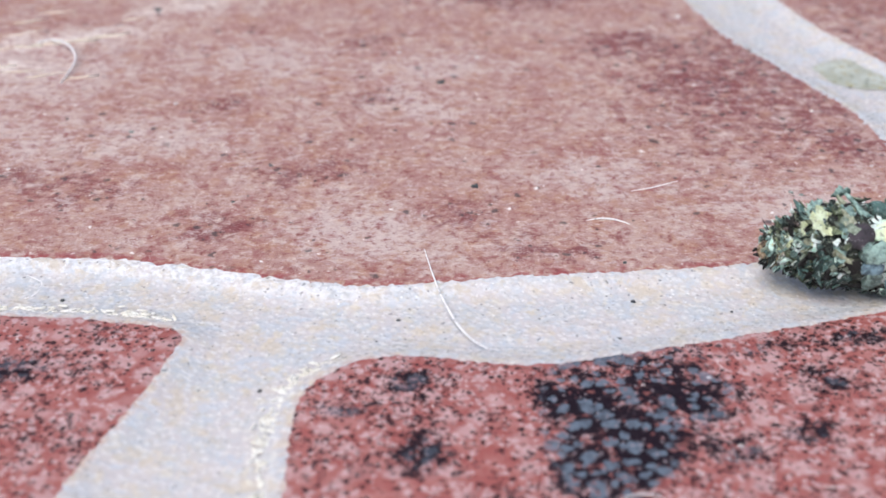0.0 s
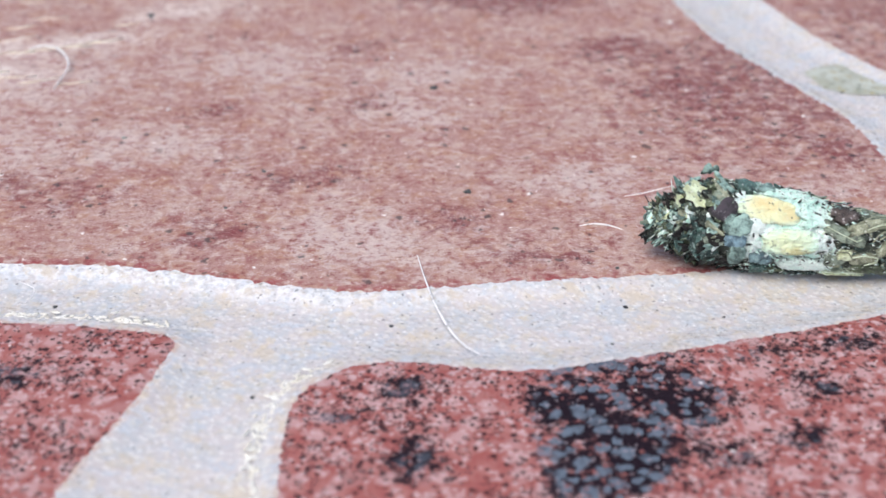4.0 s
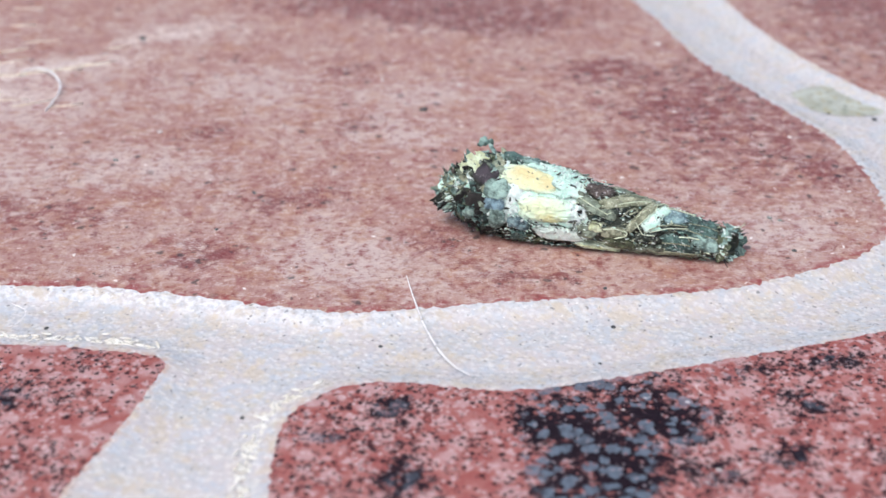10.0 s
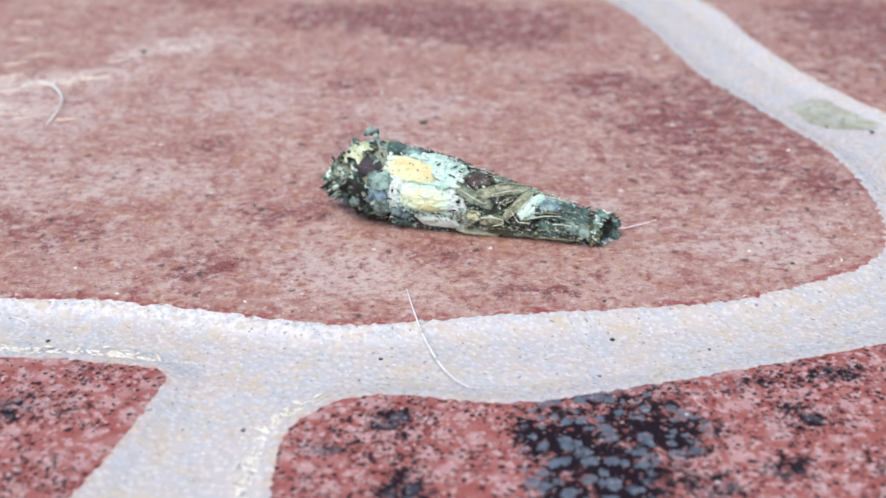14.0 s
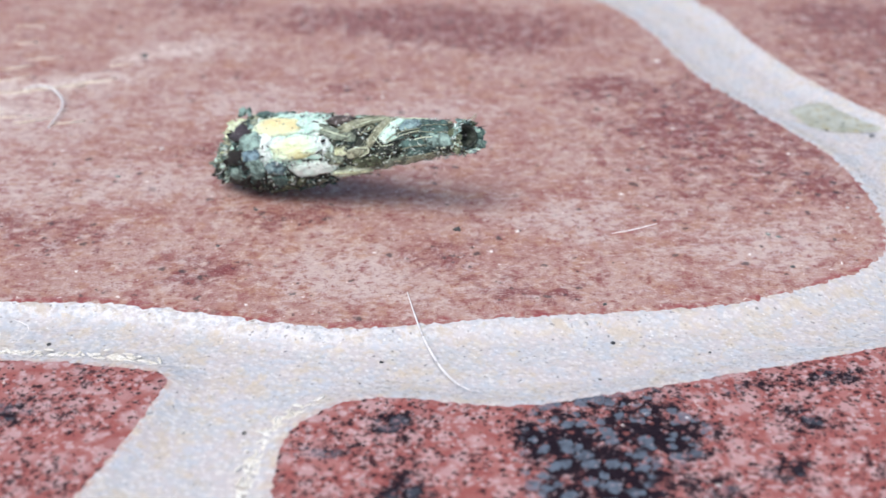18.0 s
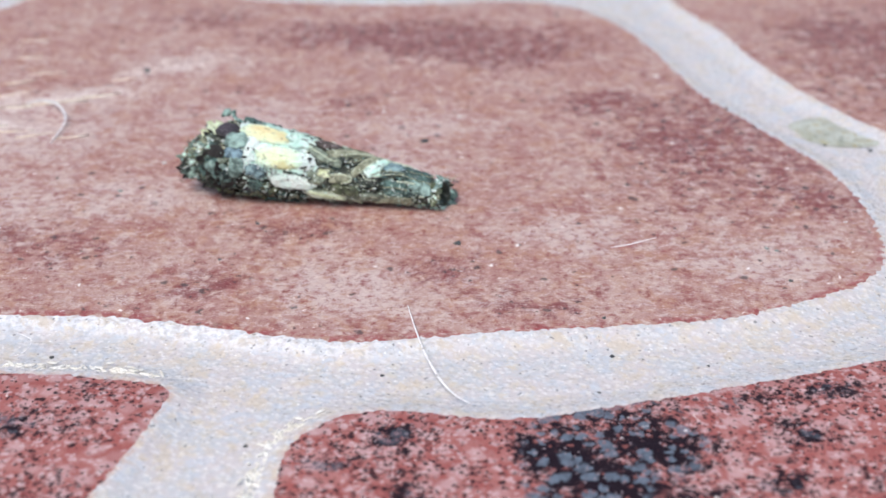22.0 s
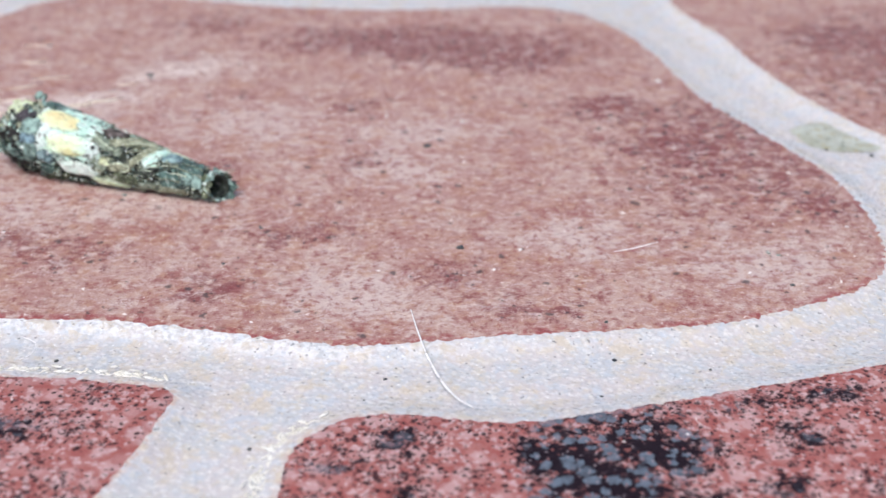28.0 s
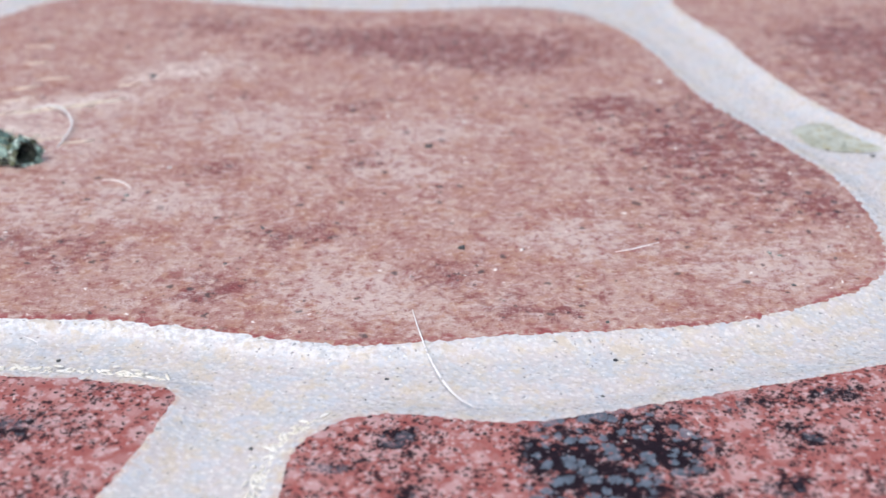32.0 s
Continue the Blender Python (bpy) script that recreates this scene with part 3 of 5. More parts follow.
ground = mortar_sheet()
FLOOR_Z = 0.13 * MM
bricks = [
    brick("brick", [(-62, -5.5), (-34.1, -6.5), (-25.2, -6.8), (-16.1, -8.5), (-8.9, -10.0), (-5.5, -10.2), (-2.1, -9.9), (5.7, -8.6),
                    (14.5, -7.7), (23.4, -6.3), (29.7, -3.7), (35.1, -0.4), (38.0, 4.1), (39.0, 10.6), (38.5, 16.4), (37.1, 22.8),
                    (31.4, 35.1), (27.9, 43.3), (24.6, 57.3), (20.8, 66.9), (15.6, 72.6), (8.3, 74.5), (-6.5, 73), (-21.3, 74.1),
                    (-37.0, 77.5), (-50, 77.5), (-57, 69), (-66, 45), (-69, 15)], rosy_mat,
          "faded rosy red brick face with dark specks", ragged=0.27),
    brick("brick", [(-31.9, -14.9), (-62, -14), (-64, -40), (-24, -42), (-22.7, -34.4), (-21.3, -28.9), (-20.3, -25.9), (-19.4, -22.5),
                    (-18.8, -19.8), (-18.4, -17.6), (-18.9, -16.6), (-20.3, -16.1), (-23.6, -15.5)], speckled_mat,
          "deep red brick face speckled black and pink", ragged=0.15),
    brick("brick", [(-9.3, -34.1), (-8.6, -44), (50, -46), (52, -12), (42, -9.5), (31.6, -13.0), (20.1, -16.6), (12.8, -18.7), (8.1, -20.0),
                    (5.8, -20.2), (3.1, -20.1), (-1.1, -19.5), (-3.8, -19.4), (-6.4, -20.3), (-8.2, -21.9), (-9.3, -23.9), (-9.6, -26.3),
                    (-9.6, -28.7)], speckled_mat, "deep red brick face with a blackish patch and blue-grey spots", ragged=0.15),
    brick("brick", [(30.0, 77.2), (31.3, 70.5), (34.3, 62.7), (35.7, 55.4), (38.4, 46.0), (40.8, 40.0), (45.6, 31.4), (55, 22), (78, 20),
                    (90, 50), (84, 84), (40, 88), (32, 84)], rosy_mat, "faded rosy red brick face with darker streaks"),
]

# ---- the bagworm case ----
LENGTH = 23.0


def radius(x):
    """Radius of the case (mm) at x mm behind its mouth."""
    knots = ((-2.4, 0.95), (-1.8, 1.35), (-1.0, 1.75), (0, 2.2), (1.5, 2.8), (4, 3.25), (8, 3.0), (11, 2.6), (14, 2.15), (17, 1.75), (20, 1.4), (24, 1.1))
    for (a, ra), (b, rb) in zip(knots, knots[1:]):
        if x <= b:
            return ra + (rb - ra) * max(0.0, (x - a) / (b - a))
    return knots[-1][1]


def on_case(x, angle, lift=0.0):
    """A place on the case: 0 degrees on its flank, 90 on its back."""
    a, r = radians(angle), radius(x) + lift
    return Vector((x, -r * math.cos(a) - 1.45 - 0.03 * x, r * math.sin(a) - 0.1 - 0.016 * x - 0.09 * max(0.0, 1.0 - x) ** 2)) * MM


def plate(x, angle, length, width, turn=0.0, thick=0.10, dome=0.10, tilt=0.0, seed=0, segs=36, rings=7, jag=0.42, square=3.2, lumps=1.0):
    """A scale laid on the case and bent round it: a ragged, domed slab with a rim of its own."""
    bm = bmesh.new()
    rows = []
    off = Vector((seed * 3.7, seed * 1.3, seed * 2.1))
    r0 = radius(x)
    ct, st = math.cos(radians(turn)), math.sin(radians(turn))

    def place(u, v, h):
        s, w = u * ct - v * st, u * st + v * ct
        return on_case(x + s, angle + math.degrees(w / r0), h)

    edge = bm.verts.layers.float.new("edge")
    mid = bm.verts.new(place(0, 0, thick + dome))
    for k in range(1, rings + 2):
        q = min(1.0, k / rings)
        ring = []
        for i in range(segs):
            a = math.tau * i / segs
            c, s = math.cos(a), math.sin(a)
            k_out = (abs(c) ** square + abs(s) ** square) ** (-1 / square)
            k_out *= 1 + jag * noise.noise(Vector((c * 1.6, s * 1.6, 0)) + off) + 0.7 * jag * noise.noise(Vector((c * 4, s * 4, 3)) + off)
            u, v = c * k_out * q * length / 2, s * k_out * q * width / 2
            h = thick + dome * (1 - q ** 5) + lumps * (0.10 * noise.noise(Vector((u * 1.1, v * 1.1, 1)) + off) + 0.11 * noise.noise(Vector((u * 3.4, v * 3.4, 1)) + off)) - tilt * u / length
            if k == rings + 1:
                h = min(h - thick, -0.1) - 0.05
            ring.append(bm.verts.new(place(u, v, h)))
            ring[-1][edge] = 1.0 if k >= rings else 0.35 if k == rings - 1 else 0.0
        rows.append(ring)
    for i in range(segs):
        bm.faces.new((mid, rows[0][i], rows[0][(i + 1) % segs]))
        for a, b in zip(rows, rows[1:]):
            bm.faces.new((a[i], b[i], b[(i + 1) % segs], a[(i + 1) % segs]))
    bmesh.ops.recalc_face_normals(bm, faces=bm.faces)
    return bm


def loose_flake(length, width, thick, seed, bend=0.15, segs=9):
    """A small flat chip round its own origin (mm), root at -x."""
    bm = bmesh.new()
    rng = random.Random(seed)
    tops, lows = [], []
    for i in range(segs):
        a = math.tau * i / segs + rng.uniform(-0.2, 0.2)
        k = rng.uniform(0.72, 1.15)
        u, v = math.cos(a) * k * length / 2, math.sin(a) * k * width / 2
        z = bend * (u / length) ** 2 * 4 + rng.uniform(-0.05, 0.05)
        tops.append(bm.verts.new(Vector((u, v, z + thick)) * MM))
        lows.append(bm.verts.new(Vector((u * 0.94, v * 0.94, z)) * MM))
    mid = bm.verts.new(Vector((0, 0, thick * 1.5)) * MM)
    for i in range(segs):
        j = (i + 1) % segs
        bm.faces.new((mid, tops[i], tops[j]))
        bm.faces.new((tops[i], lows[i], lows[j], tops[j]))
    bm.faces.new(lows[::-1])
    return bm


def tube(line, radii, segs=8, cap=True):
    """A round rod along a line of vectors (metres)."""
    bm = bmesh.new()
    rings = []
    for i, p in enumerate(line):
        t = (line[min(i + 1, len(line) - 1)] - line[max(i - 1, 0)]).normalized()
        side = t.cross(Vector((0.13, 0.31, 0.94))).normalized()
        up = side.cross(t)
        r = radii[i] if isinstance(radii, (list, tuple)) else radii
        rings.append([bm.verts.new(p + (side * math.cos(math.tau * k / segs) + up * math.sin(math.tau * k / segs)) * r) for k in range(segs)])
    for a, b in zip(rings, rings[1:]):
        for k in range(segs):
            bm.faces.new((a[k], a[(k + 1) % segs], b[(k + 1) % segs], b[k]))
    if cap:
        bm.faces.new(rings[0][::-1])
        bm.faces.new(rings[-1])
    return bm


mint = flake_material("mint_lichen", (0.56, 0.87, 0.76), (0.82, 1.0, 0.92), (0.14, 0.22, 0.17))
cream = scale_material("cream_scale", (0.68, 0.96, 0.80), (0.82, 0.92, 0.60), on_case(7.0, 22) / MM, (2.2, 1.4, 1.0),
                       ((on_case(8.0, 8) / MM, (1.5, 1.2, 0.5), (0.70, 0.68, 0.34)),))
yellow = scale_material("yellow_scale", (0.74, 0.97, 0.78), (0.84, 0.82, 0.48), on_case(5.9, 62) / MM, (2.7, 1.5, 1.2),
                        ((on_case(5.3, 68) / MM, (1.4, 0.7, 0.6), (0.80, 0.70, 0.38)), (on_case(7.4, 58) / MM, (0.9, 0.8, 0.6), (0.78, 0.70, 0.38))))
grey_teal = flake_material("grey_teal_leaf", (0.06, 0.105, 0.095), (0.40, 0.60, 0.55), (0.72, 0.90, 0.84), fleck_at=0.62, gritty=False)
blue = flake_material("blue_leaf", (0.06, 0.11, 0.14), (0.28, 0.45, 0.54), (0.60, 0.74, 0.82), fleck_at=0.62, gritty=False)
ashen = flake_material("ashen_lichen", (0.72, 0.92, 0.84), (0.88, 1.0, 0.95), (0.40, 0.50, 0.45), fleck_at=0.70)
white = flake_material("white_crust", (0.74, 0.90, 0.86), (0.90, 1.0, 0.98), (0.36, 0.44, 0.40), fleck_at=0.68)
dusk = flake_material("dark_bark", (0.0098, 0.0154, 0.0133), (0.049, 0.0735, 0.0595), (0.46, 0.54, 0.44), fleck_at=0.56)
olive = flake_material("olive_moss", (0.0413, 0.0562, 0.0338), (0.165, 0.21, 0.12), (0.62, 0.70, 0.54), fleck_at=0.56)
teal = flake_material("teal_leaf", (0.015, 0.0375, 0.036), (0.112, 0.217, 0.195), (0.52, 0.68, 0.64), fleck_at=0.56)
steel = flake_material("blue_grey_leaf", (0.07, 0.13, 0.16), (0.34, 0.52, 0.54), (0.62, 0.74, 0.76), fleck_at=0.58)
plum = flake_material("plum_brown_bark", (0.014, 0.012, 0.017), (0.066, 0.054, 0.070), (0.52, 0.52, 0.54), fleck_at=0.60, gritty=False)
umber = flake_material("umber_bark", (0.05, 0.038, 0.034), (0.17, 0.135, 0.125), (0.62, 0.66, 0.60), fleck_at=0.60)
straw = flake_material("dry_straw", (0.17, 0.187, 0.119), (0.459, 0.493, 0.357), (0.74, 0.78, 0.62), fleck_at=0.58)
taupe = flake_material("taupe_bark", (0.096, 0.12, 0.088), (0.336, 0.416, 0.328), (0.70, 0.76, 0.67))
pale = flake_material("bleached_straw", (0.54, 0.62, 0.44), (0.80, 0.92, 0.74), (0.34, 0.33, 0.22), scale=0.9)
silk = flake_material("mottled_silk", (0.0225, 0.03, 0.0255), (0.12, 0.143, 0.112), (0.70, 0.80, 0.68), 0.7, 1.6, 0.58)
lemon = flake_material("lemon_lichen", (0.56, 0.62, 0.36), (0.82, 0.92, 0.68), (0.36, 0.42, 0.22))
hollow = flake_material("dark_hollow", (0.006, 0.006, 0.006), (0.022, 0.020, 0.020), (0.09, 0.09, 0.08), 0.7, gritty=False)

lining = flake_material("tail_lining", (0.025, 0.032, 0.026), (0.10, 0.125, 0.095), (0.22, 0.25, 0.19), 0.8)

case = new("bagworm_case")
tagged(case, "tapering bagworm case of lichen flakes crawling over bricks", "bagworm")


def shell():
    """The silken tube: thin walled, rough, open at both ends, its tail cut aslant."""
    bm = bmesh.new()
    segs, outer, inner = 40, [], []
    for layer, keep in ((0.0, outer), (-0.28, inner)):
        for k in range(47):
            ring = []
            for i in range(segs):
                a = 360 * i / segs
                end = 22.2 - 0.7 * math.cos(radians(a - 15)) + 0.25 * noise.noise(Vector((a * 0.05, 2, 0)))
                x = 0.6 + (end - 0.6) * k / 46
                lump = 0.16 * noise.noise(Vector((x * 0.8, math.cos(radians(a)) * 2.5, math.sin(radians(a)) * 2.5)))
                lump += 0.07 * noise.noise(Vector((x * 2.6, math.cos(radians(a)) * 8, math.sin(radians(a)) * 8)))
                ring.append(bm.verts.new(on_case(x, a, layer + lump - 0.12)))
            keep.append(ring)
    for rows, flip in ((outer, False), (inner, True)):
        for a, b in zip(rows, rows[1:]):
            for i in range(segs):
                j = (i + 1) % segs
                f = bm.faces.new((a[i], b[i], b[j], a[j]) if not flip else (a[i], a[j], b[j], b[i]))
                f.material_index = 1 if flip else 0
    for row in (0, -1):
        for i in range(segs):
            j = (i + 1) % segs
            bm.faces.new((outer[row][i], outer[row][j], inner[row][j], inner[row][i]))
    bmesh.ops.recalc_face_normals(bm, faces=bm.faces)
    return part("tube", bm, [silk, lining], case, "mottled grey-green silk tube")


shell()

# named scales of the case: label, material, then place, size and lie
SCALES = (
    ("pale mint crust under the scales", mint, dict(x=7.2, angle=38, length=6.6, width=5.0, turn=0, thick=0.0, dome=0.02, square=4.0, jag=0.25, seed=60)),
    ("white crust under the front scales", white, dict(x=4.8, angle=30, length=2.6, width=4.6, turn=0, thick=0.0, dome=0.02, square=3.0, jag=0.4, seed=61)),
    ("large ochre-yellow scale", yellow, dict(x=5.8, angle=62, length=4.7, width=2.2, turn=-3, dome=0.14, square=2.7, jag=0.14, seed=1)),
    ("large cream scale with ochre rim", cream, dict(x=7.6, angle=21, length=4.5, width=2.0, turn=6, dome=0.20, square=2.5, jag=0.16, seed=2)),
    ("long whitish scale", ashen, dict(x=9.0, angle=-18, length=4.3, width=1.3, turn=0, dome=0.16, square=2.8, jag=0.16, seed=3)),
    ("pale mint lichen sheet", mint, dict(x=8.9, angle=84, length=3.4, width=2.6, turn=8, dome=0.09, jag=0.34, seed=4)),
    ("lumpy mint lichen", mint, dict(x=9.2, angle=56, length=2.4, width=0.9, turn=14, thick=0.22, dome=0.14, jag=0.5, seed=45)),
    ("pale green-white crust", white, dict(x=9.9, angle=24, length=1.5, width=1.9, turn=-10, dome=0.08, jag=0.5, seed=43)),
    ("mint lichen scale", mint, dict(x=6.6, angle=102, length=5.0, width=1.8, turn=0, dome=0.10, seed=5)),
    ("dark teal leaf fragment", teal, dict(x=4.2, angle=98, length=1.9, width=1.5, turn=10, thick=0.3, dome=0.08, tilt=0.4, seed=6)),
    ("teal-grey leaf fragment", grey_teal, dict(x=5.6, angle=100, length=1.8, width=1.2, turn=12, thick=0.3, dome=0.06, seed=46)),
    ("plum-brown bark plate", umber, dict(x=11.5, angle=76, length=2.6, width=1.2, turn=8, thick=0.26, jag=0.4, seed=7)),
    ("grey-green leaf strip", taupe, dict(x=11.4, angle=42, length=3.2, width=0.95, turn=-15, thick=0.26, dome=0.08, square=4.0, jag=0.22, seed=31)),
    ("long tan straw leaf", straw, dict(x=13.6, angle=66, length=4.2, width=0.85, turn=22, thick=0.38, dome=0.08, square=5.0, jag=0.16, seed=47)),
    ("dark leaf fragment", dusk, dict(x=13.0, angle=47, length=2.4, width=0.9, turn=12, thick=0.14, square=4.0, seed=32)),
    ("tan straw strip lying aslant", straw, dict(x=15.1, angle=48, length=3.1, width=0.65, turn=54, thick=0.36, dome=0.06, square=5.0, jag=0.16, seed=48)),
    ("pale mint flake", mint, dict(x=15.9, angle=38, length=1.9, width=1.3, turn=12, thick=0.22, dome=0.12, seed=34)),
    ("pale mint flake", mint, dict(x=16.6, angle=70, length=1.4, width=0.8, turn=40, thick=0.3, dome=0.1, seed=49)),
    ("dark grey leaf fragment", steel, dict(x=17.7, angle=70, length=2.4, width=1.1, turn=0, thick=0.26, dome=0.06, seed=50)),
    ("blackish green leaf strip", teal, dict(x=19.3, angle=72, length=3.2, width=1.0, turn=-2, thick=0.24, square=4.0, jag=0.2, seed=36)),
    ("teal leaf strip with pale edge", teal, dict(x=19.9, angle=46, length=2.6, width=0.75, turn=-2, thick=0.30, square=4.0, jag=0.15, seed=17)),
    ("pale grey-green leaf at the tail", grey_teal, dict(x=20.3, angle=14, length=2.3, width=1.2, turn=-4, thick=0.28, dome=0.06, square=4.0, jag=0.3, seed=20)),
    ("dark teal leaf strip", teal, dict(x=18.1, angle=10, length=2.3, width=0.8, turn=5, thick=0.22, square=4.0, jag=0.2, seed=35)),
    ("dark teal leaf strip", teal, dict(x=18.6, angle=-15, length=3.0, width=0.7, turn=2, thick=0.2, square=4.0, jag=0.2, seed=21)),
    ("dusky blue-grey leaf fragment", dusk, dict(x=15.7, angle=0, length=1.8, width=1.0, turn=0, thick=0.12, seed=23)),
    ("bright lemon straw stub", lemon, dict(x=11.7, angle=9, length=1.1, width=0.7, turn=2, thick=0.3, dome=0.06, square=5.0, jag=0.3, seed=33)),
    ("tan straw stub", straw, dict(x=13.2, angle=4, length=2.0, width=0.75, turn=8, thick=0.3, dome=0.06, square=5.0, jag=0.2, seed=51)),
    ("bleached straw strip", pale, dict(x=12.2, angle=-40, length=3.6, width=0.7, turn=-6, thick=0.28, square=5.0, jag=0.2, seed=38)),
    ("grey-brown bark plate", taupe, dict(x=11.1, angle=-4, length=1.5, width=1.1, turn=0, thick=0.16, seed=52)),
    ("olive-brown leaf strip", olive, dict(x=14.0, angle=-24, length=2.6, width=1.0, turn=-6, thick=0.2, square=4.0, jag=0.3, seed=22)),
    ("taupe bark strip", taupe, dict(x=15.6, angle=-36, length=3.2, width=0.9, turn=4, thick=0.2, square=4.0, jag=0.25, seed=53)),
    ("straw strip", straw, dict(x=18.2, angle=-42, length=3.6, width=0.7, turn=4, thick=0.2, square=5.0, jag=0.2, seed=54)),
    ("taupe bark strip", taupe, dict(x=14.6, angle=98, length=4.0, width=1.0, turn=4, thick=0.2, square=4.0, jag=0.25, seed=55)),
    ("pale grey-teal leaf fragment", grey_teal, dict(x=3.5, angle=36, length=2.0, width=1.5, turn=6, thick=0.34, dome=0.05, tilt=0.3, square=3.0, jag=0.22, lumps=0.4, seed=8)),
    ("slate-blue leaf fragment", blue, dict(x=3.5, angle=15, length=1.7, width=0.9, turn=8, thick=0.30, dome=0.05, tilt=0.3, square=3.0, jag=0.25, lumps=0.4, seed=9)),
    ("grey-teal leaf fragment", grey_teal, dict(x=3.8, angle=-6, length=1.2, width=2.0, turn=0, thick=0.26, dome=0.05, tilt=0.3, square=3.0, jag=0.25, lumps=0.4, seed=10)),
    ("white silky crust", white, dict(x=4.5, angle=40, length=1.3, width=2.0, turn=-15, thick=0.12, dome=0.03, jag=0.8, seed=30)),
    ("white silky crust", white, dict(x=4.9, angle=16, length=0.8, width=1.9, turn=10, thick=0.12, dome=0.03, jag=0.9, seed=41)),
    ("white silky crust", white, dict(x=3.6, angle=72, length=0.9, width=1.3, turn=-10, thick=0.16, dome=0.03, jag=0.8, seed=42)),
    ("dark plum-brown bark plate", plum, dict(x=2.4, angle=54, length=2.3, width=2.1, turn=24, thick=0.34, dome=0.10, tilt=0.3, square=1.3, jag=0.2, lumps=0.4, seed=11)),
    ("grey-teal bark chip", grey_teal, dict(x=1.7, angle=-16, length=1.5, width=1.1, turn=-12, thick=0.3, dome=0.05, tilt=0.4, jag=0.4, lumps=0.4, seed=62)),
    ("blackish curled bark", hollow, dict(x=2.0, angle=13, length=1.9, width=1.0, turn=10, thick=0.36, dome=0.04, tilt=0.4, jag=0.3, lumps=0.4, seed=12)),
    ("blackish teal bark", hollow, dict(x=2.2, angle=-36, length=3.6, width=1.5, turn=10, thick=0.2, dome=0.04, tilt=0.3, seed=44)),
    ("grey leaf fragment", steel, dict(x=5.6, angle=-8, length=1.7, width=1.2, turn=-4, thick=0.24, dome=0.06, seed=13)),
    ("dark teal leaf fin", teal, dict(x=5.9, angle=-34, length=1.6, width=1.0, turn=-12, thick=0.3, dome=0.06, tilt=0.4, seed=14)),
)
for label, mat, shape in SCALES:
    part("scale", plate(**shape), mat, case, label, smooth=False)

rng0 = random.Random(3)


# bleached stalks that outline the leaf strips, as thin bent rods
def rib(stops, r=0.07, mat=pale, lift=0.27):
    v = [Vector((x, a, 0)) for x, a in stops]
    line = []
    for p, q in zip(v, v[1:]):
        for k in range(5):
            u = p.lerp(q, k / 5)
            line.append(on_case(u.x, u.y, lift + 0.03 * noise.noise(u)))
    line.append(on_case(v[-1].x, v[-1].y, lift))
    part("stalk", tube(line, r * MM, 6), mat, case)


for stops in (((14.7, 32), (14.9, 26), (15.4, 11), (16.4, 13)), ((11.7, 50), (12.6, 66), (13.6, 82), (15.2, 98)), ((11.9, 46), (13.2, 56), (14.6, 74), (15.6, 84)),
              ((15.8, 22), (16.6, 35), (17.6, 44), (18.7, 48)), ((15.9, 18), (17.3, 34), (18.8, 43)), ((18.8, 57), (20.0, 61), (21.2, 56)), ((18.8, 40), (20.0, 36), (21.2, 34)),
              ((14.1, 20), (15.0, 50), (16.1, 84)), ((14.7, 18), (15.6, 48), (16.5, 80)), ((13.6, 36), (14.0, 49), (14.5, 58), (14.7, 52), (14.1, 42)),
              ((12.3, 8), (13.2, 13), (14.2, 10), (14.2, 2), (13.3, -6)), ((16.0, 60), (16.1, 80), (16.6, 96), (17.0, 92)), ((10.0, 50), (10.8, 44), (12.4, 34), (12.7, 38)),
              ((10.6, -30), (12.0, -36), (13.8, -44)), ((11.2, 16), (11.9, 16), (12.2, 8)), ((17.0, 0), (18.2, 4), (19.2, 4)), ((17.2, -22), (18.8, -22), (20.2, -18)),
              ((16.9, 82), (18.0, 88), (19.2, 86)), ((18.2, 20), (19.0, 24), (19.8, 24))):
    rib(stops, rng0.uniform(0.035, 0.06), rng0.choice((pale, pale, lemon, straw)), 0.40)

# the upright frond on the front of its back
root = on_case(2.9, 82, 0.1)
stalk = [root + Vector((-0.13 * k - 0.012 * k * k, 0.35 * k, 0.05 * k + 0.003 * k * k)) * MM for k in range(7)]
frond = part("frond", tube(stalk, [0.40 * MM, 0.30 * MM, 0.24 * MM, 0.20 * MM, 0.18 * MM, 0.18 * MM, 0.10 * MM], 8), grey_teal, case, "upright grey-green lichen frond")
for k, (dx, dy, dz, sx, sy, lean) in enumerate(((-0.42, 0.06, 0.02, 1.05, 0.85, 12), (0.20, 0.10, 0.10, 0.60, 0.60, -30), (-0.75, 0.02, -0.22, 0.45, 0.6, 50))):
    lobe = part("lobe", loose_flake(sx, sy, 0.09, 40 + k, 0.2, 17), grey_teal, frond)
    lobe.matrix_local = Matrix.Translation(stalk[-1] + Vector((dx, dy, dz)) * MM) @ pose(0, 0, 0, 62, lean, 0)

